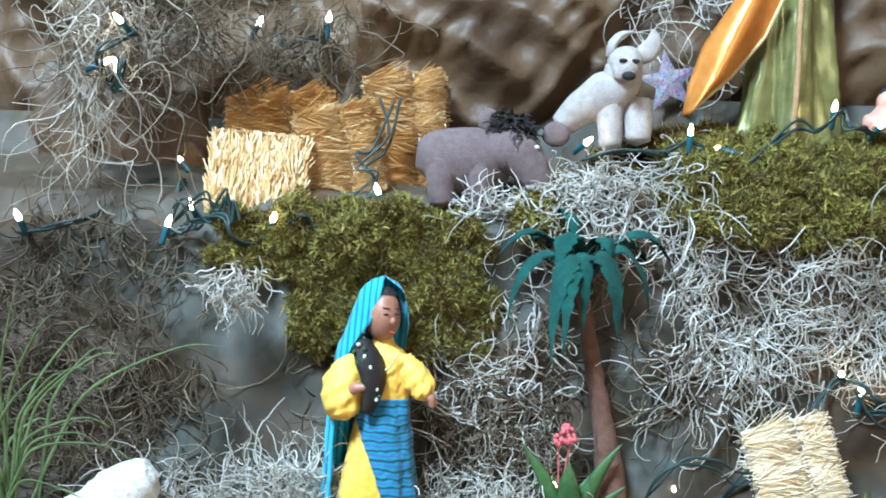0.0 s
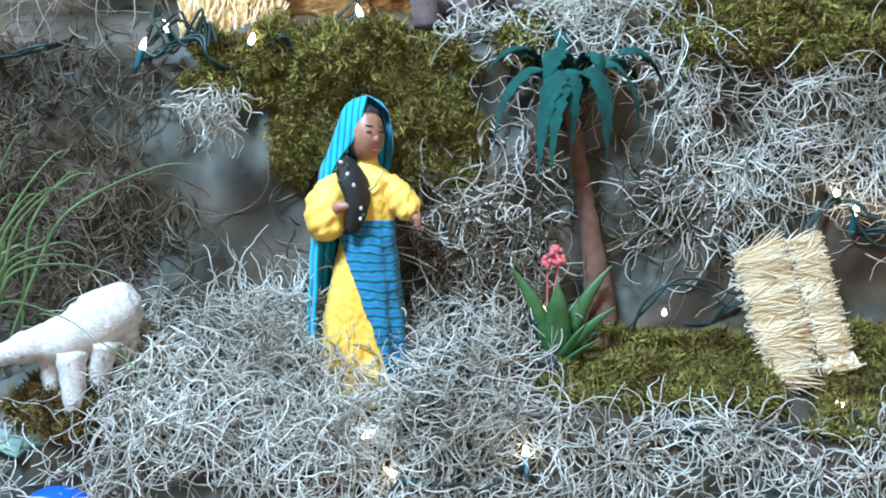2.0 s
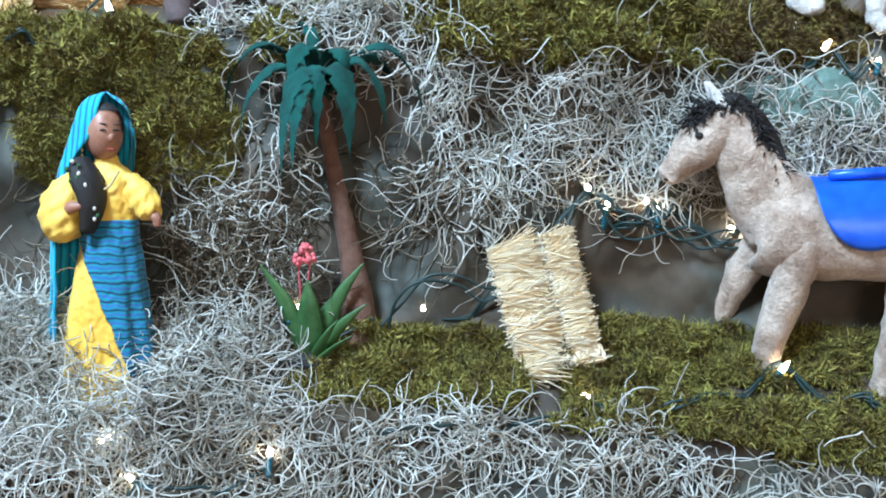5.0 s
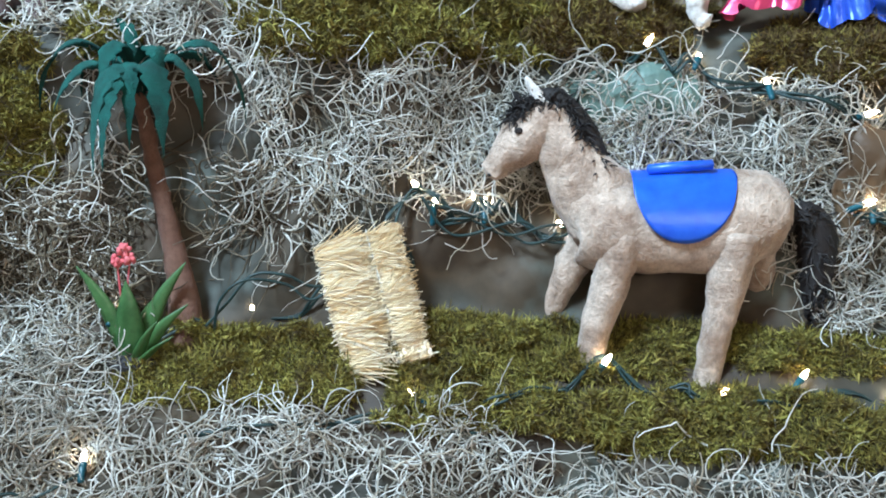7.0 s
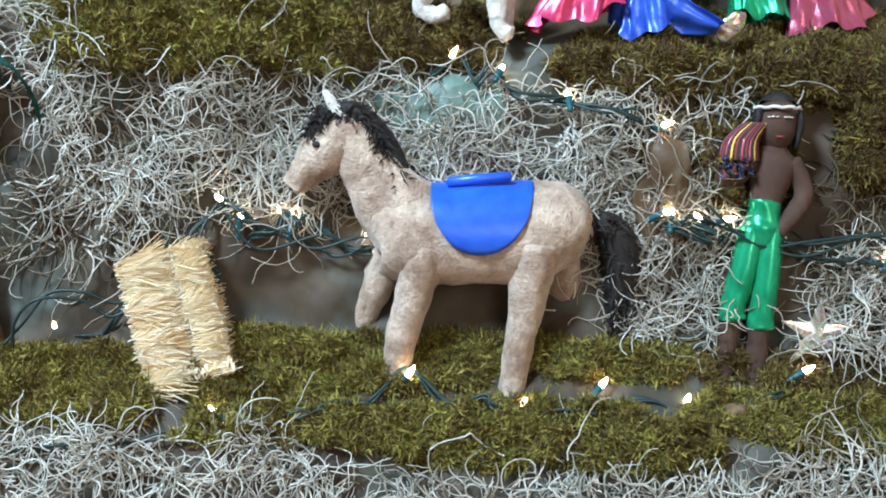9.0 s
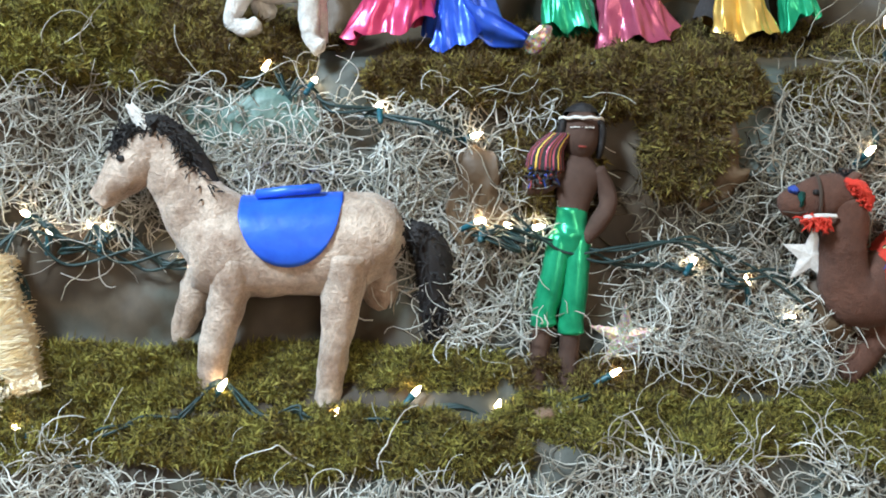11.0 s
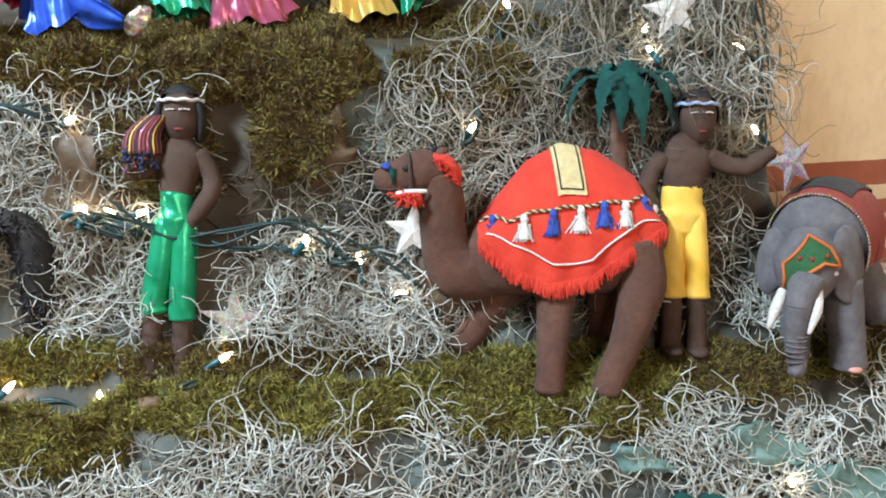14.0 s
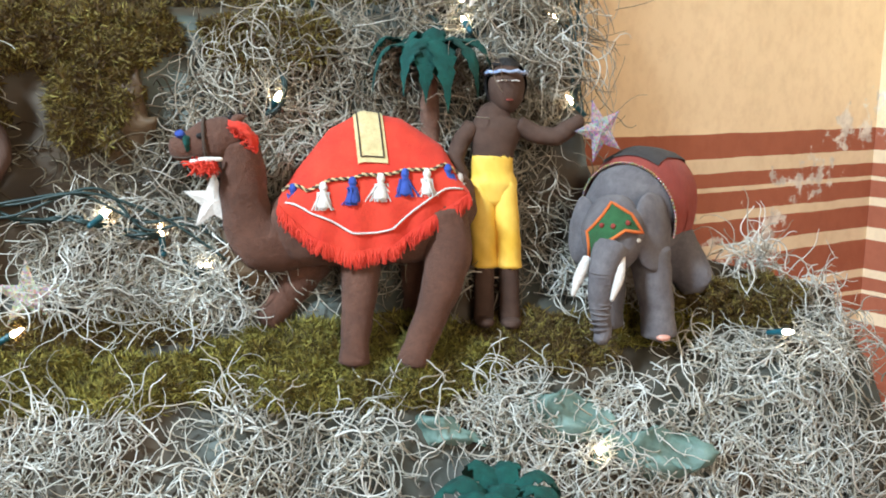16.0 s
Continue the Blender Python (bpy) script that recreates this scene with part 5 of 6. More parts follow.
def aloe():
    m = pose(.178, 1.15, .815, 0, 0, -6.5)
    t = thing("aloe_plant", m, "small green aloe with pink flower in a dark pot", "potted plant")
    g = Geo().tube([(0, 0, -2.5), (0, 0, -.5), (0, 0, 1.2), (0, 0, 1.6)], [2.4, 2.8, 3.2, 3.3], 0, 18)
    g.make("pot", [M_POT], t)
    g = Geo().ball((0, 0, 1.2), (3, 3, .8), 0, 14, 6).rough(.5, 1.2)
    g.make("soil", [M_MOSS_BROWN], t, "dark potting soil")
    for x, y, z, w in ((-6.0, -.5, 13, .95), (-.4, -1.2, 11.4, 1.5), (6.2, .5, 13.2, .95), (6.6, -1.5, 8.6, .8), (5.0, -2.5, 5, .6), (-4.2, 1.5, 7.5, .8), (2.6, 1.0, 9, 1.1), (3.2, -2.4, 6.8, .7), (-1.6, 2, 9, .9)):
        g = Geo().smooth_tube([(x * .06, y * .1, .8), (x * .22, y * .5 - .2, z * .35), (x * .58, y * .9 - .2, z * .72), (x, y, z)], [(w * .9, w * .5), (w * 1.2, w * .55), (w * .8, w * .35), (.08, .06)], 0, 10, 6)
        g.make("leaf", [M_LEAF], t)
    f = Geo()
    for dx in (-.3, .25):
        f.smooth_tube([(-.8 + dx, .5, 2), (-1 + dx, .4, 8), (-.8 + dx * 2.5, .2, 13)], [.14, .12, .1], 0, 6)
    f.make("flower_stem", [M_FLOWER], t, "thin pink stem")
    r = random.Random(2)
    for c in ((-1.4, .1, 13.6), (-.2, .1, 13.8), (-.7, -.1, 14.8)):
        f = Geo()
        for _ in range(16):
            d = Vector((r.gauss(0, 1), r.gauss(0, 1), r.gauss(0, 1))).normalized()
            f.ball(Vector(c) + d * .62, (.34, .3, .34), 0, 6, 4)
        f.make("blossom", [M_FLOWER], t, "small pink blossom")


aloe()


def woman():
    """A standing cloth woman: one mesh."""
    g = Geo()
    YEL, TEAL, VEIL, SK, HAIR, WH = range(6)
    prof = [(-2, -1.2, 5.6, 4.4), (2, -1.2, 5.2, 4.1), (7, -1.3, 4.7, 3.7), (12, -1.3, 4.0, 3.2), (16.5, -1.3, 3.3, 2.7), (19, -1.3, 3.0, 2.4), (22, -1.2, 3.2, 2.4), (24.5, -1.3, 3.0, 2.1), (26, -1.8, 1.4, 1.4), (27.5, -2.1, 1.1, 1.1)]
    pz = [p[0] for p in prof]

    def body(u, w):
        z = -2 + 29.5 * w
        cx, rx, ry = (float(np.interp(z, pz, [p[k] for p in prof])) for k in (1, 2, 3))
        a = 2 * math.pi * u
        fold = 1 + (.13 * abs(math.sin(a * 4.5 + z * .05)) - .06 + .035 * math.sin(a * 13 + z * .2)) * max(.22, 1 - z / 18)
        teal = -4.2 + (16.5 - z) * .44
        x = cx + rx * fold * math.cos(a)
        k = 1.07 if (z < 19.5 and x > teal) else 1.0
        return (cx + rx * fold * k * math.cos(a), ry * fold * k * math.sin(a), z)
    g.sheet(body, 260, 240, lambda p: TEAL if p.z < 19.5 and p.x > -4.2 + (16.5 - p.z) * .44 else YEL)
    g.ball((-2.1, -.6, 29.3), (2.15, 2.2, 3.1), SK, 18, 14)
    g.ball((-.7, -2.4, 28.9), (.4, .5, .6), SK, 8, 6)
    g.ball((-2.2, -.2, 30.0), (2.35, 2.3, 2.9), HAIR, 18, 14, keep=lambda x, y, z: y > -.3 or z > .6)
    for ex in (-1.7, -.15):
        g.ball((ex, -2.75 + .35 * (ex > -1), 29.8), (.42, .14, .14), HAIR, 8, 5)
        g.ball((ex, -2.66 + .35 * (ex > -1), 30.5), (.5, .12, .1), HAIR, 8, 5)
    g.ball((-.8, -2.42, 27.6), (.5, .2, .15), 6, 8, 5)
    vz = [2.5, 8, 15, 21, 25, 28, 30.5, 32.4, 33.5, 34.1]
    vx = [-4.6, -4.6, -4.4, -4.0, -3.2, -2.6, -2.4, -2.3, -2.3, -2.3]
    vr = [3.2, 3.4, 3.5, 3.9, 3.9, 3.6, 3.2, 2.6, 1.6, .2]

    def veil(u, w):
        z = 2.5 + 31.6 * w
        cx, rr = float(np.interp(z, vz, vx)), float(np.interp(z, vz, vr))
        open_r = float(np.interp(z, vz, [.2, .2, .2, .2, .3, .15, .0, -.2, -.9, -1.6]))
        end = float(np.interp(z, vz, [4.1, 4.1, 4.0, 3.9, 4.0, 4.4, 4.62, 4.7, 4.7, 4.7]))
        a = open_r + (end - open_r) * u
        f = 1 + .05 * math.sin(a * 11 + z * .2) * (z < 30)
        return (cx + rr * f * math.cos(a), .4 + rr * .88 * f * math.sin(a), z)
    g.sheet(veil, 40, 46, VEIL, .18)
    def gather(path, rad, n=5):
        """A full sleeve drawn into uneven gathers."""
        q = Geo().smooth_tube(path, rad, YEL, 30, 8)
        c = Vector(path[1]).lerp(Vector(path[2]), .5)
        for i, p in enumerate(q.v):
            d = p - c
            a = math.atan2(d.x, d.y + .01)
            q.v[i] = p + d.normalized() * (.34 * abs(math.sin(n * a + d.z * .7)) - .2 + .14 * math.sin(d.z * 3.1 + a * 4))
        off = len(g.v)
        g.v += q.v
        for f, k in zip(q.f, q.m):
            g.face(tuple(off + j for j in f), k)
    gather([(-4.2, -.6, 23.8), (-5.7, -1.6, 22), (-6.2, -2.2, 19.8), (-5.6, -2.8, 17.6)], [(1.6, 1.8), (2.1, 2.2), (2.5, 2.3), (1.9, 1.8)])
    g.smooth_tube([(-5.4, -3.2, 20.4), (-4.4, -4.0, 21), (-3.2, -4.3, 21.2)], [.8, .7, .5], SK, 10)
    gather([(.6, -.4, 24), (2.0, -1.0, 22.6), (3.2, -1.8, 21.2), (3.6, -2.2, 20.2)], [(1.3, 1.4), (1.5, 1.6), (1.6, 1.6), (1.1, 1.1)], 6)
    g.smooth_tube([(3.6, -2.2, 20.6), (4.3, -2.6, 20.2), (4.6, -2.6, 19.2)], [.6, .6, .4], SK, 10)
    g.smooth_tube([(-4.2, -2.2, 26), (-3.2, -3.2, 24.2), (-2.4, -3.5, 21.8), (-2.9, -3.6, 18.2)], [(1.3, .9), (2.0, 1.1), (1.7, 1.0), (.8, .6)], HAIR, 12)
    for k in range(16):
        q = k / 15
        g.ball((-4.6 + 2.6 * q + .8 * math.sin(k * 2.3), -3.5 - 1.15 * math.sin(math.pi * min(.75, q + .15)), 26.0 - 6.2 * q), (.24, .2, .26), 7 if k % 3 else WH, 8, 5)
    for k in range(5):
        g.ball((-4.1 + .02 * k, -1.9, 28.4 - .6 * k), (.17, .17, .2), 8, 6, 5)
    neck = [(-3.0 + 3.2 * k / 10, -2.7 - .25 * math.sin(math.pi * k / 10), 25.2 - 2.2 * math.sin(math.pi * k / 10)) for k in range(11)]
    g.tube(neck, [.14] * 11, 8, 6)
    g.rough(.18, .4, 3).rough(.08, 1.6, 1)
    ob = g.make("standing_woman_doll", [M_YELLOW, M_TEALSTRIPE, M_TURQ, M_SKIN, M_BLACKHAIR, M_WHITE, M_DARKRED, M_PATCHGREEN, M_CREAMFELT])
    ob.matrix_world = pose(-.047, 1.155, .802, -5, 2, -6.5)
    tagged(ob, "woman doll in turquoise veil and yellow dress standing in moss", "doll")


woman()


def sheep(m, label, head_down=True):
    g = Geo()
    if head_down:
        g.smooth_tube([(-1.6, 0, 9.6), (1.5, .5, 10.6), (4.5, 1.6, 12.6), (7.2, 2.8, 14.2), (8, 3, 14.6)], [(2.2, 2.4), (2.8, 3.0), (2.9, 3.3), (2.3, 2.6), (1, 1)], 0, 16)
        g.smooth_tube([(-.8, 0, 10.2), (-3, -.3, 9.6), (-5.2, -.5, 8.8), (-6.9, -.6, 8.1)], [(2, 2), (1.8, 1.9), (1.5, 1.6), (.9, 1.0)], 0, 14)
        legs = [[(1.6, -1, 9), (1.8, -1.4, 5), (2, -1.6, .6)], [(-1, .8, 8.6), (-1.4, .9, 5.6), (-1.5, .9, 3)], [(5, .2, 10), (4.4, .2, 6.6), (3.8, 0, 5)], [(6.2, 3.4, 11), (6.4, 3.6, 7), (6.4, 3.6, 4.4)]]
        hoof = 1
    else:
        g.smooth_tube([(-5.5, 0, 8), (-2, 0, 8.2), (2.5, 0, 8.4), (5.4, 0, 8.2)], [(2, 2.2), (2.9, 3.2), (3.0, 3.4), (1.8, 2)], 0, 16)
        g.smooth_tube([(-4.6, 0, 9.5), (-6.8, 0, 12), (-8.8, 0, 12.4)], [(1.8, 2), (1.7, 1.8), (.9, 1)], 0, 14)
        legs = [[(-4.0, -1.2, 7), (-5.4, -1.3, 4.6), (-5.9, -1.4, 2.6), (-4.2, -1.5, 1.6), (-2.8, -1.6, 2.2)], [(-3, 1.2, 7), (-2.4, 1.3, 4.4), (-1.4, 1.3, 3.4)], [(3.6, -1.2, 7), (3.6, -1.3, 3), (3.9, -1.5, .6), (5.0, -1.8, -.6)], [(4, 1.4, 7), (4.4, 1.4, 3), (4.6, 1.4, .2)]]
        hoof = 0
    for p in legs:
        g.smooth_tube(p, [1.7, 1.35] + [1.1] * (len(p) - 2), 0, 14)
        if hoof:
            e = Vector(p[-1])
            g.tube([e, e + Vector((0, 0, -1.0))], [.85, .95], 1, 10)
    g.rough(.3, .9, 6).rough(.16, 3.0, 2)
    ob = g.make("toy_lamb", [M_WHITEWOOL, M_CHARCOAL])
    ob.matrix_world = m
    tagged(ob, label, "toy lamb", "lambs")


sheep(pose(-.402, 1.15, .755, 0, 0, -6.5), "white woolly lamb with dark hooves bending down on moss")
sheep(pose(.826, 1.135, 1.247, 0, 0, -18), "white woolly lamb standing on the upper ledge", False)


def donkey():
    g = Geo()
    g.smooth_tube([(-11, 2, 4), (-9.6, 2, 4.4), (-6, 2, 4.8), (-2, 2, 5.2), (.6, 2, 5.6)], [(1, 1), (3, 3.8), (3.3, 4.4), (3.3, 4.2), (2.4, 3)], 0, 18)
    g.smooth_tube([(-1, 1.4, 6.2), (1.4, .6, 6.4), (3.0, 0, 5), (4.4, -.6, 3), (5.2, -.8, 1.6)], [(2.6, 3.2), (2.8, 3.3), (2.5, 2.8), (2.0, 2.1), (1.4, 1.5)], 0, 16)
    for x, y, z in ((-8.2, .2, 1), (-3.0, .2, 1)):
        g.smooth_tube([(x, .8, 4.4), (x + .2, y, 2.2), (x + .6, y, -.8)], [2.2, 1.9, 1.7], 0, 14)
    g.ball((7.0, .8, 8.8), (1.9, .7, 1.7), 0, 12, 10)
    g.ball((-1.9, 1.2, 10.2), (1.5, .7, 1.7), 0, 12, 10)
    g.rough(.15, .6, 4)
    top = thing("toy_donkey", pose(.10, 1.285, 1.235, 0, 0, -6), "mauve-grey felt donkey with black mane lying by straw bales", "toy donkey")
    g.make("body", [M_DONKEY], top)
    Geo().ball((4.8, -1.1, 2.0), (1.9, 1.4, 1.0), 0, 12, 8).rough(.2, .8).make("muzzle", [M_CREAMCLOTH], top, "off-white muzzle")
    g = Geo()
    hair(g, [(-1.2, .8, 10), (1.6, .2, 9.8), (3.2, -.4, 8.4)], 620, 1.6, 0, 12, 2.2)
    g.make("mane", [M_BLACKHAIR], top, "ragged black yarn mane")
    for c in ((1.5, -2.0, 6.6), (4.3, -1.7, 7.0)):
        Geo().ball(c, (.35, .25, .3), 0, 8, 6).make("eye", [M_WHITE], top, "small white eye")
    g = Geo()
    g.smooth_tube([(-4.5, 2.5, 0), (-2, 2, 2.4), (1.0, 1.2, 4.2), (2.8, .6, 6), (3.2, .2, 8)], [(1.6, 1.6), (2.2, 2.4), (2.9, 3.2), (2.5, 2.7), (2.4, 2.5)], 0, 16)
    g.smooth_tube([(3.2, .4, 8.8), (3.2, -.8, 8), (3.1, -2, 6.8), (3.1, -2.6, 6.2)], [(2.3, 2.2), (2.2, 2.3), (1.7, 1.7), (1.0, 1.0)], 0, 14)
    g.smooth_tube([(1.6, .4, 9.4), (1.4, .2, 10.8), (2.4, .1, 12.0), (4.2, 0, 12.6)], [(.9, 1.0), (.6, 1.3), (.5, 1.0), (.1, .2)], 0, 10)
    g.smooth_tube([(4.6, .4, 9.2), (6.0, .2, 9.9), (6.8, 0, 11.4), (6.6, 0, 13)], [(.9, 1.0), (.6, 1.4), (.5, 1.1), (.1, .2)], 0, 10)
    g.smooth_tube([(1.6, .6, 3.4), (1.6, 0, .8), (1.8, -.4, -2.5)], [2.0, 1.7, 1.5], 0, 14)
    g.smooth_tube([(5, 1.4, 3.4), (5.4, .6, .8), (5.4, .2, -1.5)], [2.2, 2, 1.8], 0, 12)
    g.rough(.15, .6, 4)
    top = thing("toy_donkey", pose(.225, 1.285, 1.335, 0, 0, -6), "off-white felt donkey with raised ears and dark muzzle", "toy donkey")
    g.make("body", [M_CREAMCLOTH], top)
    for c in ((2.4, -2.9, 8.5), (4.0, -2.9, 8.5)):
        Geo().ball(c, (.6, .5, .28), 0, 8, 6).make("eye", [M_BLACKHAIR], top, "black eye patch")
    Geo().ball((3.1, -3.5, 6.5), (.95, .5, .6), 0, 10, 6).make("nose", [M_BLACKHAIR], top, "black nose")


donkey()


def robed(m, rx, ry, h, mats, label, seed, lean=0.0, trail=None, skew=0.0):
    """A robed figure as one plain mesh of satin folds with an uneven hem."""
    r = random.Random(seed)
    ph = [r.uniform(0, 6) for _ in range(6)]
    g = Geo()

    def fn(u, w):
        a = 2 * math.pi * u
        k = (1 - .55 * w ** 1.2)
        crease = abs(math.sin(2.5 * a + ph[0] + 1.5 * w)) ** .6 - .6
        f = 1 + (.34 * crease + .12 * math.sin(7 * a + ph[1] - 4 * w) + .05 * math.sin(17 * a + ph[2] + 5 * w)) * (1 - .45 * w)
        hem = (1.3 * math.sin(a + ph[3]) + .8 * math.sin(3 * a + ph[4]) + .4 * math.sin(8 * a + ph[5])) * (1 - w) ** 2
        flare = .6 * (1 - w) ** 4
        return (rx * k * (f + flare * .4) * math.cos(a) + lean * w + skew * (1 - w) ** 2, ry * k * f * math.sin(a) - 1.2 * flare, h * w + hem)
    g.sheet(fn, 110, 30, lambda p: 0 if len(mats) == 1 or math.sin(math.atan2(p.y, p.x) * 1.5 + ph[0]) > -.1 else 1)
    g.ball((lean, 0, h + 2.4), (2.2, 2.2, 3.0), 2, 14, 10)
    g.ball((lean, .4, h + 3), (2.5, 2.4, 2.9), 0, 14, 10, keep=lambda x, y, z: y > -.3)
    if trail:
        P = [Vector(p) for p in trail]

        def tail(u, w):
            q = u * (len(P) - 1)
            i = min(int(q), len(P) - 2)
            c = P[i].lerp(P[i + 1], q - i)
            half = 2.9 - 1.5 * u
            s = (w - .5) * 2
            return c + Vector((.3 * s, -.9 * s - .3 * math.sin(9 * w + 5 * u), half * s * .8 + .35 * math.sin(7 * u + 4 * w)))
        g.sheet(tail, 26, 16, 0, .25)
    g.rough(.25, .5, seed)
    ob = g.make("robed_doll", [mats[0], mats[-1], M_SKIN])
    ob.matrix_world = m
    tagged(ob, label, "doll", "robed dolls")


robed(pose(.975, 1.10, 1.268, 0, 0, -20), 4.6, 3.2, 16, [M_PINKSATIN], "kneeling doll in crimson satin robe on the upper ledge", 1, 2.0, None, -1.5)
robed(pose(1.043, 1.085, 1.262, 0, 0, -20), 4.0, 3.2, 15, [M_BLUESATIN], "kneeling doll in trailing blue satin cloak", 2, 0, [(-.5, -2.6, 5), (2.0, -3.4, 1.6), (5.0, -3.8, .4), (8.6, -4.6, -.6)], 1.2)
robed(pose(1.188, 1.065, 1.266, 0, 0, -20), 3.0, 2.8, 16, [M_GREENSATIN], "doll in dark green satin robe on the upper ledge", 3, -1.0, None, .6)
robed(pose(1.266, 1.045, 1.264, 0, 0, -20), 4.2, 3.2, 15, [M_MAUVE], "kneeling doll in mauve satin cloak", 4, -1.2, None, 1.4)
robed(pose(1.412, 1.010, 1.280, 0, 0, -20), 4.2, 3.2, 17, [M_GOLD, M_CHARCOAL], "doll in gold satin robe and black cloak", 5, -1.5, None, .8)
robed(pose(1.487, .985, 1.292, 0, 0, -20), 2.0, 2.2, 15, [M_GREENSATIN], "doll in bright green satin robe", 6, -1.0, None, 1.0)
robed(pose(.515, 1.34, 1.325, 0, 0, -6), 6.2, 3.4, 34, [M_OLIVE], "standing doll in shiny olive green gown", 7)


def cloak():
    g = Geo()

    def fn(u, w):
        x0, x1 = float(np.interp(w, [0, .25, .6, 1], [-4.2, -3.6, -1.8, 2.2])), float(np.interp(w, [0, .3, .65, 1], [-3.4, 2.0, 6.4, 8.6]))
        z = 16.5 * w
        x = x0 + (x1 - x0) * u
        return (x, -1.6 * math.sin(u * math.pi) + .5 * math.sin(u * 7 + w * 3), z + .6 * u)
    g.sheet(fn, 16, 24, 0, .3)
    edge = [Vector(fn(1, k / 20)) + Vector((.1, -.1, 0)) for k in range(21)]
    g.tube(edge, [.28] * 21, 1, 6)
    ob = g.make("satin_cloak", [M_COPPER, M_CREAMFELT])
    ob.matrix_world = pose(.395, 1.315, 1.355, 0, 0, -6)
    tagged(ob, "copper satin cloak with gold braid edge hanging open", "cloak")
    g = Geo().smooth_tube([(0, 0, -1), (.1, 0, 8), (-.15, 0, 16), (.1, 0, 26)], [.42, .4, .45, .4], 0, 10).rough(.08, 1)
    ob = g.make("wooden_staff", [M_WOOD])
    ob.matrix_world = pose(.497, 1.285, 1.345, 0, 0, 0)
    tagged(ob, "thin pale wooden staff standing by the green gown", "staff")
    g = Geo().ball((0, 0, 2), (1.6, 1.5, 1.7), 0, 14, 10).smooth_tube([(-.2, 0, .8), (-1.4, -.4, -.6), (-3, -.6, -1)], [1.4, 1.5, 1.2], 0, 12)
    g.ball((.2, .4, 2.6), (1.6, 1.5, 1.5), 1, 14, 10, keep=lambda x, y, z: z > .1)
    ob = g.make("infant_doll", [M_PINK, M_BLACKHAIR])
    ob.matrix_world = pose(.622, 1.27, 1.365, 0, 0, -6)
    tagged(ob, "small pink plastic infant doll lying in straw", "doll")


cloak()


def goods():
    # the toe of the trailing cloak ends in a gold glitter trim
    g = Geo().smooth_tube([(-.6, 0, -1.0), (0, -.2, .2), (.7, -.3, 1.4), (1.3, -.4, 2.4)], [(.9, .35), (1.3, .4), (1.2, .35), (.5, .2)], 0, 14).rough(.25, 1.1)
    ob = g.make("gold_trim", [M_GOLDGLIT])
    ob.matrix_world = pose(1.124, 1.02, 1.252, 0, 12, -20)
    tagged(ob, "gold glitter trim lying at a cloak's end", "trim piece")
    for x, y, z, s, mat, lab, rz in ((.957, .985, .842, (1.6, 1.0, 2.2), M_STONE, "upright flat brown stone beside the horse", 20), (1.128, .888, .815, (2.2, 1.4, .9), M_SHELL, "pale pebble at the doll's feet", 10),
                                     (1.095, .895, .81, (2.2, 1.4, .7), M_STONE, "flat brown pebble at the doll's feet", 30), (.985, .935, .80, (1.5, 1.2, .9), M_WHITE, "small tuft of white wadding", 0)):
        g = Geo().ball((0, 0, 0), s, 0, 12, 8).rough(.35, .6, x)
        ob = g.make("stone", [mat])
        ob.matrix_world = pose(x, y, z, 0, 0, rz)
        tagged(ob, lab, "stone", "small stones")


goods()


def grass_clump():
    r = random.Random(11)
    t = thing("grass_clump", pose(-.50, 1.20, .80), "clump of long thin green grass leaves", "grass plant")
    tips = [(-.42, 1.10, 1.03), (-.24, 1.15, 1.06), (-.33, 1.12, .93), (-.28, 1.10, .80), (-.34, 1.09, .86), (-.46, 1.12, 1.12)]
    for k in range(26):
        if k < len(tips):
            e = (Vector(tips[k]) - Vector((-.50, 1.20, .80))) * 100
        else:
            e = Vector((r.gauss(1, 7), r.gauss(-4, 4), r.uniform(12, 30)))
        b2 = Vector((r.gauss(0, 1.2), r.gauss(0, 1.2), 0))
        mid = b2.lerp(e, .45) + Vector((-1.5, 0, 6 + .1 * abs(e.x)))
        Geo().smooth_tube([b2, b2.lerp(mid, .55) + Vector((0, 0, 2)), mid, e.lerp(mid, .35) + Vector((0, 0, 1.5)), e], [(.18, .06), (.22, .06), (.20, .05), (.12, .04), (.02, .02)], 0, 5, 6).make("grass_leaf", [M_GRASS], t)


grass_clump()

# cloth-covered props in the lower hill: teal painted folds that show between the strands
for x, z, w, h, lab in ((-.46, 1.285, 14, 9.5, "brown crumpled paper rock on the upper ledge"), (1.0, 1.05, 3.5, 7, "brown painted cloth fold on the hillside"), (1.31, .93, 3, 6, "brown painted cloth fold on the hillside"), (1.40, .92, 4, 6, "brown painted cloth fold on the hillside"), (1.28, 1.10, 3, 6, "brown painted cloth fold on the hillside"),
                        (1.76, .742, 7, 4, "teal painted cloth fold under the ledge"), (1.62, .735, 5, 3, "teal painted cloth fold under the ledge"), 
                        (-.47, .735, 8, 1.6, "teal painted rod lying in the moss"), (1.86, .70, 8, 4, "teal painted cloth fold under the ledge")):
    p, n = hill(x, z)
    g = Geo().ball((0, 0, 0), (w, 1.2, h), 0, 30, 20).rough(2.4, .22, x).rough(.7, .6, x)
    ob = g.make("cloth_fold", [M_TEALPAINT if "teal" in lab else M_PAPER])
    ob.matrix_world = pose(*(p + n * .004), 0, 0, -10 - 14 * max(0, x))
    tagged(ob, lab, "cloth fold", "cloth folds")

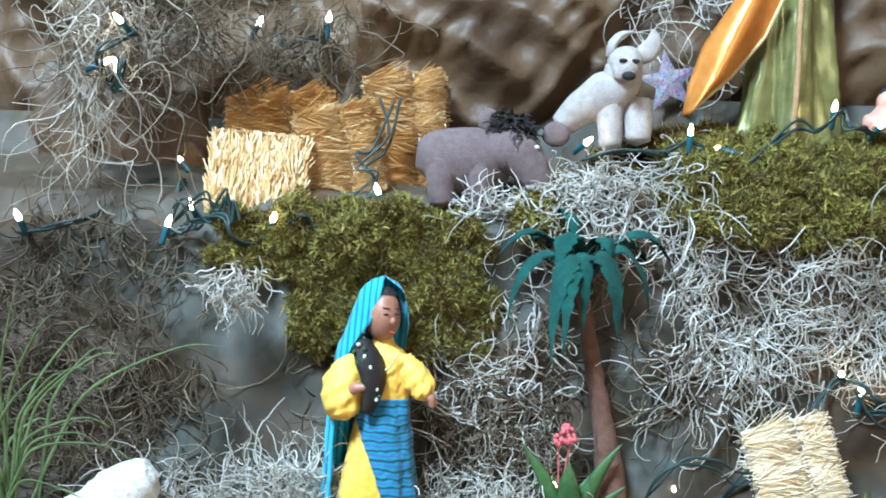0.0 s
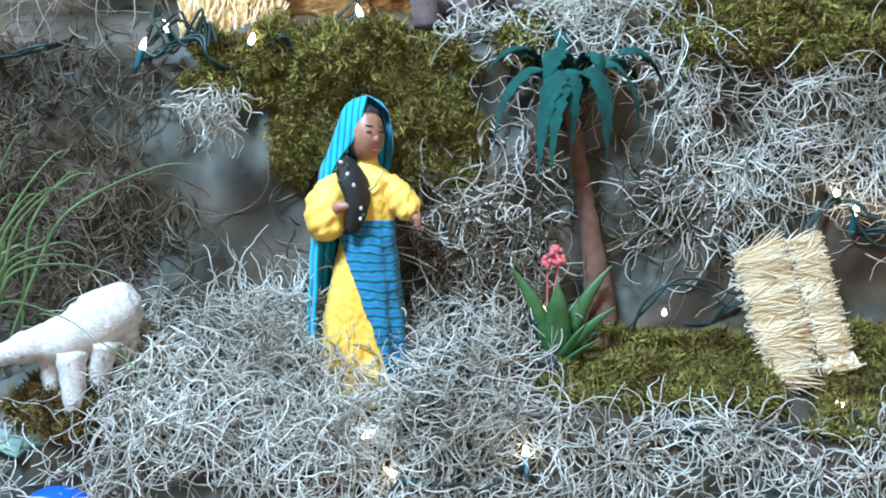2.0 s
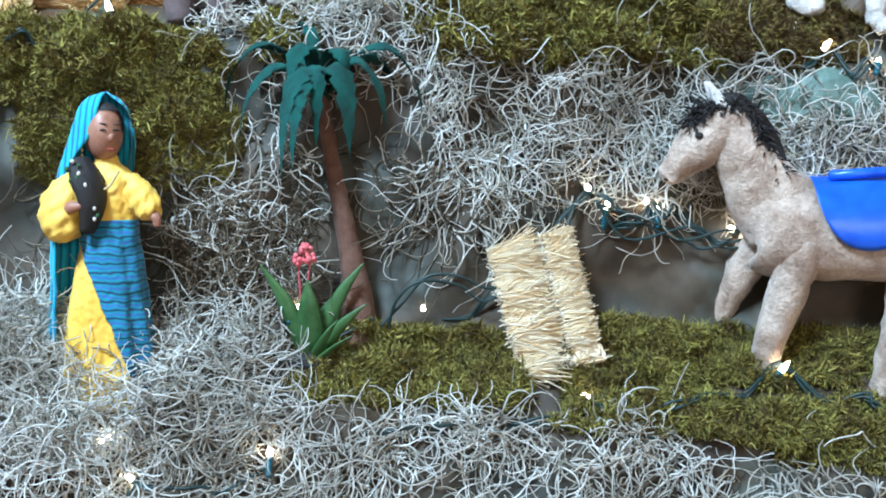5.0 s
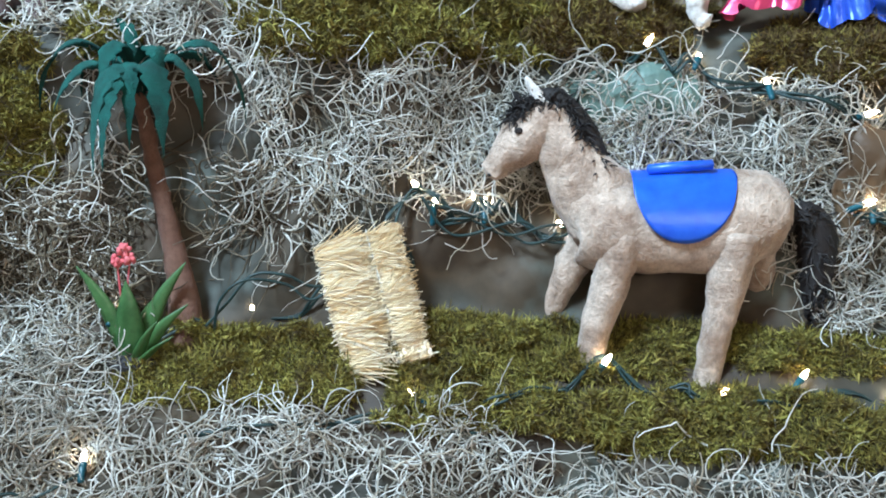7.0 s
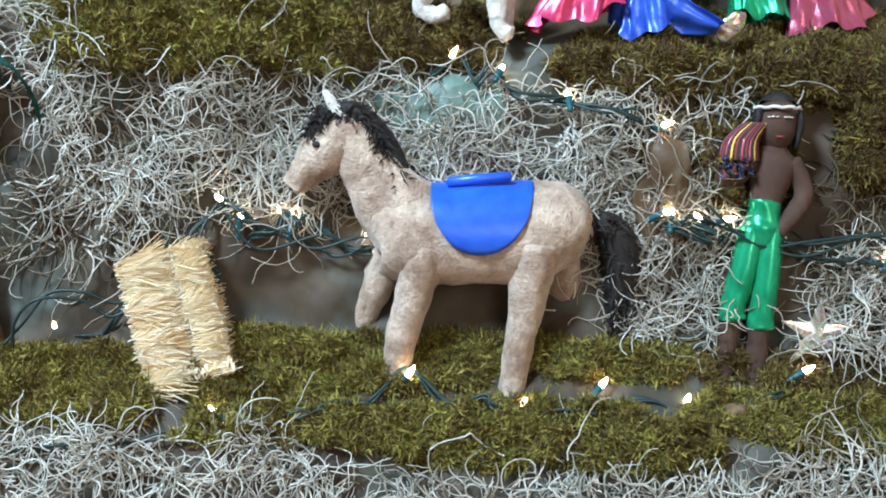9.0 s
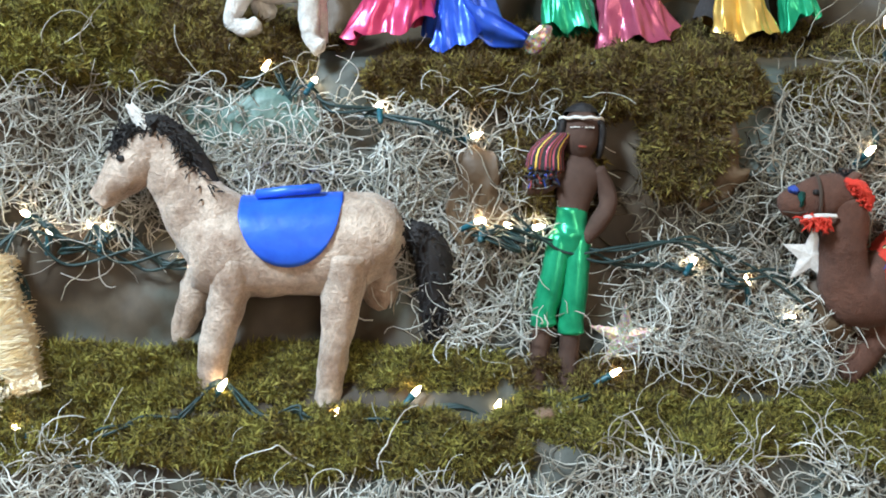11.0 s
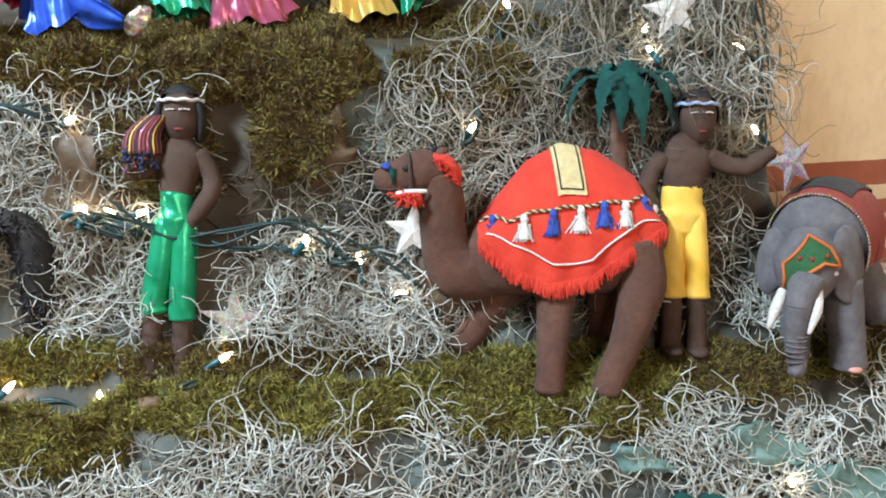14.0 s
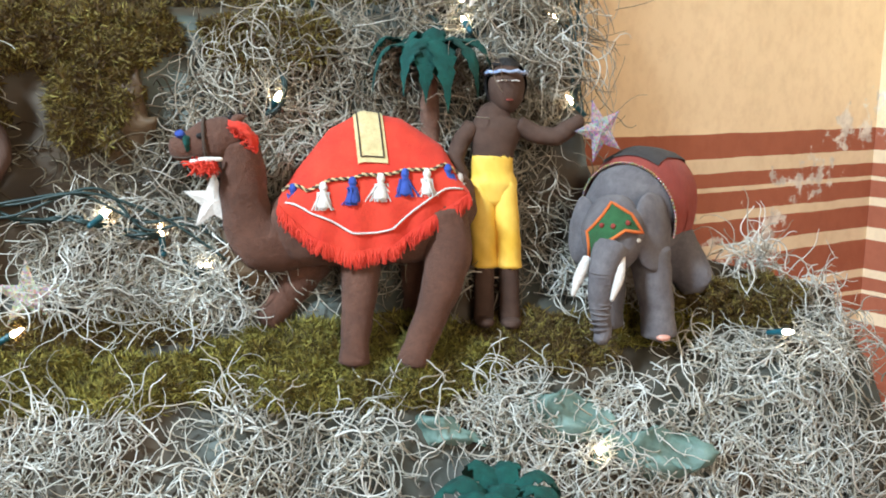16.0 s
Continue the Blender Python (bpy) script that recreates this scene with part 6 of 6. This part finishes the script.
# a roll of painted cloth that lies across the hillside behind the horse's head
p, n = hill(.735, 1.14)
g = Geo().smooth_tube([(-12, 3.2, .4), (-7, 1.6, .2), (-2, .4, .3), (3, .2, 0), (7.4, .4, -.2), (8.2, .5, -.2)], [(1.4, 2.6), (2.2, 3.8), (2.4, 4.4), (2.5, 4.8), (2.4, 4.7), (1.9, 4.0)], 0, 28, 8).rough(1.1, .2, 3).rough(.4, .7, 1)
ob = g.make("cloth_fold", [M_TEALPAINT])
ob.matrix_world = pose(*(p - n * .004), 0, 0, -14)
tagged(ob, "roll of teal grey painted cloth across the hillside", "cloth fold", "cloth folds")

# ---- fairy lights ----


def fairy_light():
    t = thing("fairy_light", pose(0, 0, 0), "small lit fairy light in a teal socket", "fairy light", "fairy lights")
    Geo().tube([(0, 0, -2.4), (0, 0, -2.2), (0, 0, -.5), (0, 0, -.2), (0, 0, 0)], [.28, .36, .40, .46, .44], 0, 10).make("socket", [M_SOCKET], t)
    Geo().smooth_tube([(0, 0, -.1), (0, 0, .5), (0, 0, 1.1), (0, 0, 1.6)], [.30, .36, .27, .05], 0, 10, 3).make("bulb", [M_BULB], t, "glowing clear bulb")
    return t


LAMP = fairy_light()


def run(label, stops, seed, loose=.012, twin=True):
    """A cable with a lamp at each stop."""
    global LAMP
    r = random.Random(seed)
    pts = []
    for i in range(len(stops) - 1):
        a, b2 = Vector(stops[i]), Vector(stops[i + 1])
        n = max(3, int((b2 - a).length / .03))
        for k in range(n):
            q = a.lerp(b2, k / n)
            out = Vector((.3, -.95, 0)) * (.026 if 0 < k else .004)
            pts.append(q + out + Vector((r.gauss(0, 1), r.gauss(0, .35), r.gauss(0, .8))) * loose + Vector((0, .010, -.012 - .3 * (b2 - a).length * (k / n) * (1 - k / n) * .4)))
    pts.append(Vector(stops[-1]) + Vector((0, .01, -.012)))
    for j in range(3 if twin else 1):
        P = [p * 100 + Vector((r.gauss(0, .35), r.gauss(0, .2), r.gauss(0, .35))) for p in pts]
        g = Geo().smooth_tube(P, [.19] * len(P), 0, 6, 5)
        ob = g.make("light_cable", [M_CABLE])
        tagged(ob, label, "light cable", "light cables")
    for s in stops:
        m = pose(*s, r.uniform(-60, 60), r.uniform(-70, 70), 0)
        if LAMP.get("used"):
            copy_thing(LAMP, m)
        else:
            LAMP.matrix_world = m
            LAMP["used"] = 1


run("dark green twisted light cable on the hanging moss", [(-.387, 1.29, 1.438), (-.409, 1.29, 1.387), (-.390, 1.285, 1.376)], 1)
run("dark green light cable on the paper", [(-.232, 1.44, 1.462), (-.133, 1.43, 1.47)], 2)
run("dark green light cable lying beside the straw bales", [(-.512, 1.30, 1.187), (-.326, 1.39, 1.265), (-.326, 1.275, 1.186), (-.295, 1.28, 1.210), (-.194, 1.262, 1.198), (-.06, 1.29, 1.235)], 3)
run("dark green light cable on the upper ledge", [(.204, 1.262, 1.312), (.342, 1.255, 1.328), (.381, 1.245, 1.312), (.543, 1.265, 1.369), (.60, 1.25, 1.35)], 4)
run("dark green light cable behind the straw bale", [(.161, 1.163, .885), (.319, 1.172, .874), (.46, 1.16, .93), (.518, 1.15, 1.037), (.540, 1.142, 1.012), (.591, 1.13, 1.016), (.60, 1.128, 1.012), (.70, 1.12, .99)], 5)
run("dark green light cable running down the hillside", [(.756, 1.135, 1.215), (.80, 1.125, 1.213), (.854, 1.09, 1.198), (.93, 1.052, 1.168), (1.036, 1.008, 1.137)], 6)
run("dark green light cable along the hillside", [(1.036, .995, 1.03), (1.045, .988, 1.027), (1.078, .975, 1.025), (1.105, .967, 1.026), (1.288, .89, .985), (1.351, .86, .96), (1.392, .836, .921), (1.44, .82, .924)], 7)
run("dark green light cable lying along the ledge", [(.50, 1.05, .80), (.722, 1.017, .838), (.85, .965, .81), (.941, .945, .832), (1.04, .915, .815), (1.177, .885, .853)], 8, .008)
run("dark green light cable half buried in the moss", [(-.058, 1.082, .760), (-.02, 1.062, .722), (.127, 1.06, .742)], 9, .012, False)
run("dark green light cable hung over the end of the hill", [(1.493, .832, 1.125), (1.50, .86, 1.20), (1.615, .94, 1.285), (1.735, .775, 1.224), (1.757, .82, 1.25), (1.80, .86, 1.30), (1.857, .735, 1.228), (1.86, .70, 1.12)], 10)
copy_thing(LAMP, pose(2.026, .472, .838, 75, 20, 0))
for x, z in ((1.80, .70), (1.36, .66)):
    p, n = hill(x, z)
    copy_thing(LAMP, pose(*(p + n * .012), 40, -30, 0))


def loop_cable(label, pts, seed, count=2):
    r = random.Random(seed)
    for _ in range(count):
        P = [Vector(p) * 100 + Vector((r.gauss(0, .9), r.gauss(0, .3), r.gauss(0, .9))) for p in pts]
        tagged(Geo().smooth_tube(P, [.19] * len(P), 0, 6, 8).make("light_cable", [M_CABLE]), label, "light cable", "light cables")


loop_cable("dark green light cable looping up beside the straw bale", [(.26, 1.145, .858), (.285, 1.14, .90), (.315, 1.135, .925), (.355, 1.135, .928), (.39, 1.13, .915), (.44, 1.14, .92)], 1)
loop_cable("dark green light cable hanging in loops over a bale", [(-.055, 1.325, 1.36), (-.05, 1.315, 1.31), (-.075, 1.305, 1.28), (-.06, 1.30, 1.26), (-.085, 1.30, 1.235), (-.05, 1.30, 1.23)], 2, 3)
loop_cable("dark green light cable tangled on the ledge by the bales", [(-.32, 1.285, 1.20), (-.29, 1.27, 1.225), (-.27, 1.268, 1.205), (-.25, 1.265, 1.222), (-.24, 1.265, 1.20)], 3, 4)
loop_cable("dark green light cable hanging beside the striped wall", [(1.85, .73, 1.36), (1.855, .715, 1.28), (1.86, .705, 1.20), (1.865, .70, 1.12)], 4, 3)
loop_cable("dark green light cable lying behind the horse's head", [(.53, 1.125, 1.02), (.58, 1.115, 1.0), (.63, 1.105, .985), (.68, 1.10, .975), (.72, 1.095, .985)], 5, 3)
loop_cable("dark green light cable across the hillside behind the doll", [(1.06, .955, 1.04), (1.13, .935, 1.005), (1.2, .91, 1.0), (1.27, .885, 1.005), (1.33, .86, .985), (1.38, .835, .965), (1.42, .815, .945)], 6, 3)
loop_cable("dark green light cable on the front of the ledge", [(.24, 1.062, .762), (.30, 1.052, .778), (.36, 1.05, .764), (.43, 1.035, .776), (.49, 1.03, .766), (.56, 1.012, .782)], 7, 2)
del LAMP["used"]

# a dark green leaf-shaped ornament that hangs beside the doll's arm
t = thing("leaf_ornament", pose(1.845, .715, 1.035, 0, 24, -27), "dark green leaf ornament with a pale rib on moss", "ornament")
Geo().ball((0, 0, 0), (1.5, .5, 2.8), 0, 16, 12).rough(.2, .5).make("leaf", [M_PATCHGREEN], t)
Geo().smooth_tube([(-.4, -.5, -2.4), (-.2, -.66, 0), (.3, -.55, 2.2)], [.08, .1, .06], 0, 6).make("rib", [M_WHITE], t, "pale rib")

# a blue cap that lies under the lamb's ledge
g = Geo().ball((0, 0, 0), (4.2, 3.6, 3.0), 0, 18, 12).tube([(3.9 * math.cos(a), 3.4 * math.sin(a), -.4) for a in [k * math.pi / 12 for k in range(25)]], [.5] * 25, 1, 8, False)
cap = g.make("blue_cap", [M_BLUE, M_WHITE])
cap.matrix_world = pose(-.395, 1.085, .672, 20, 10, 0)
tagged(cap, "small blue cap with white rim lying in the moss", "cap")
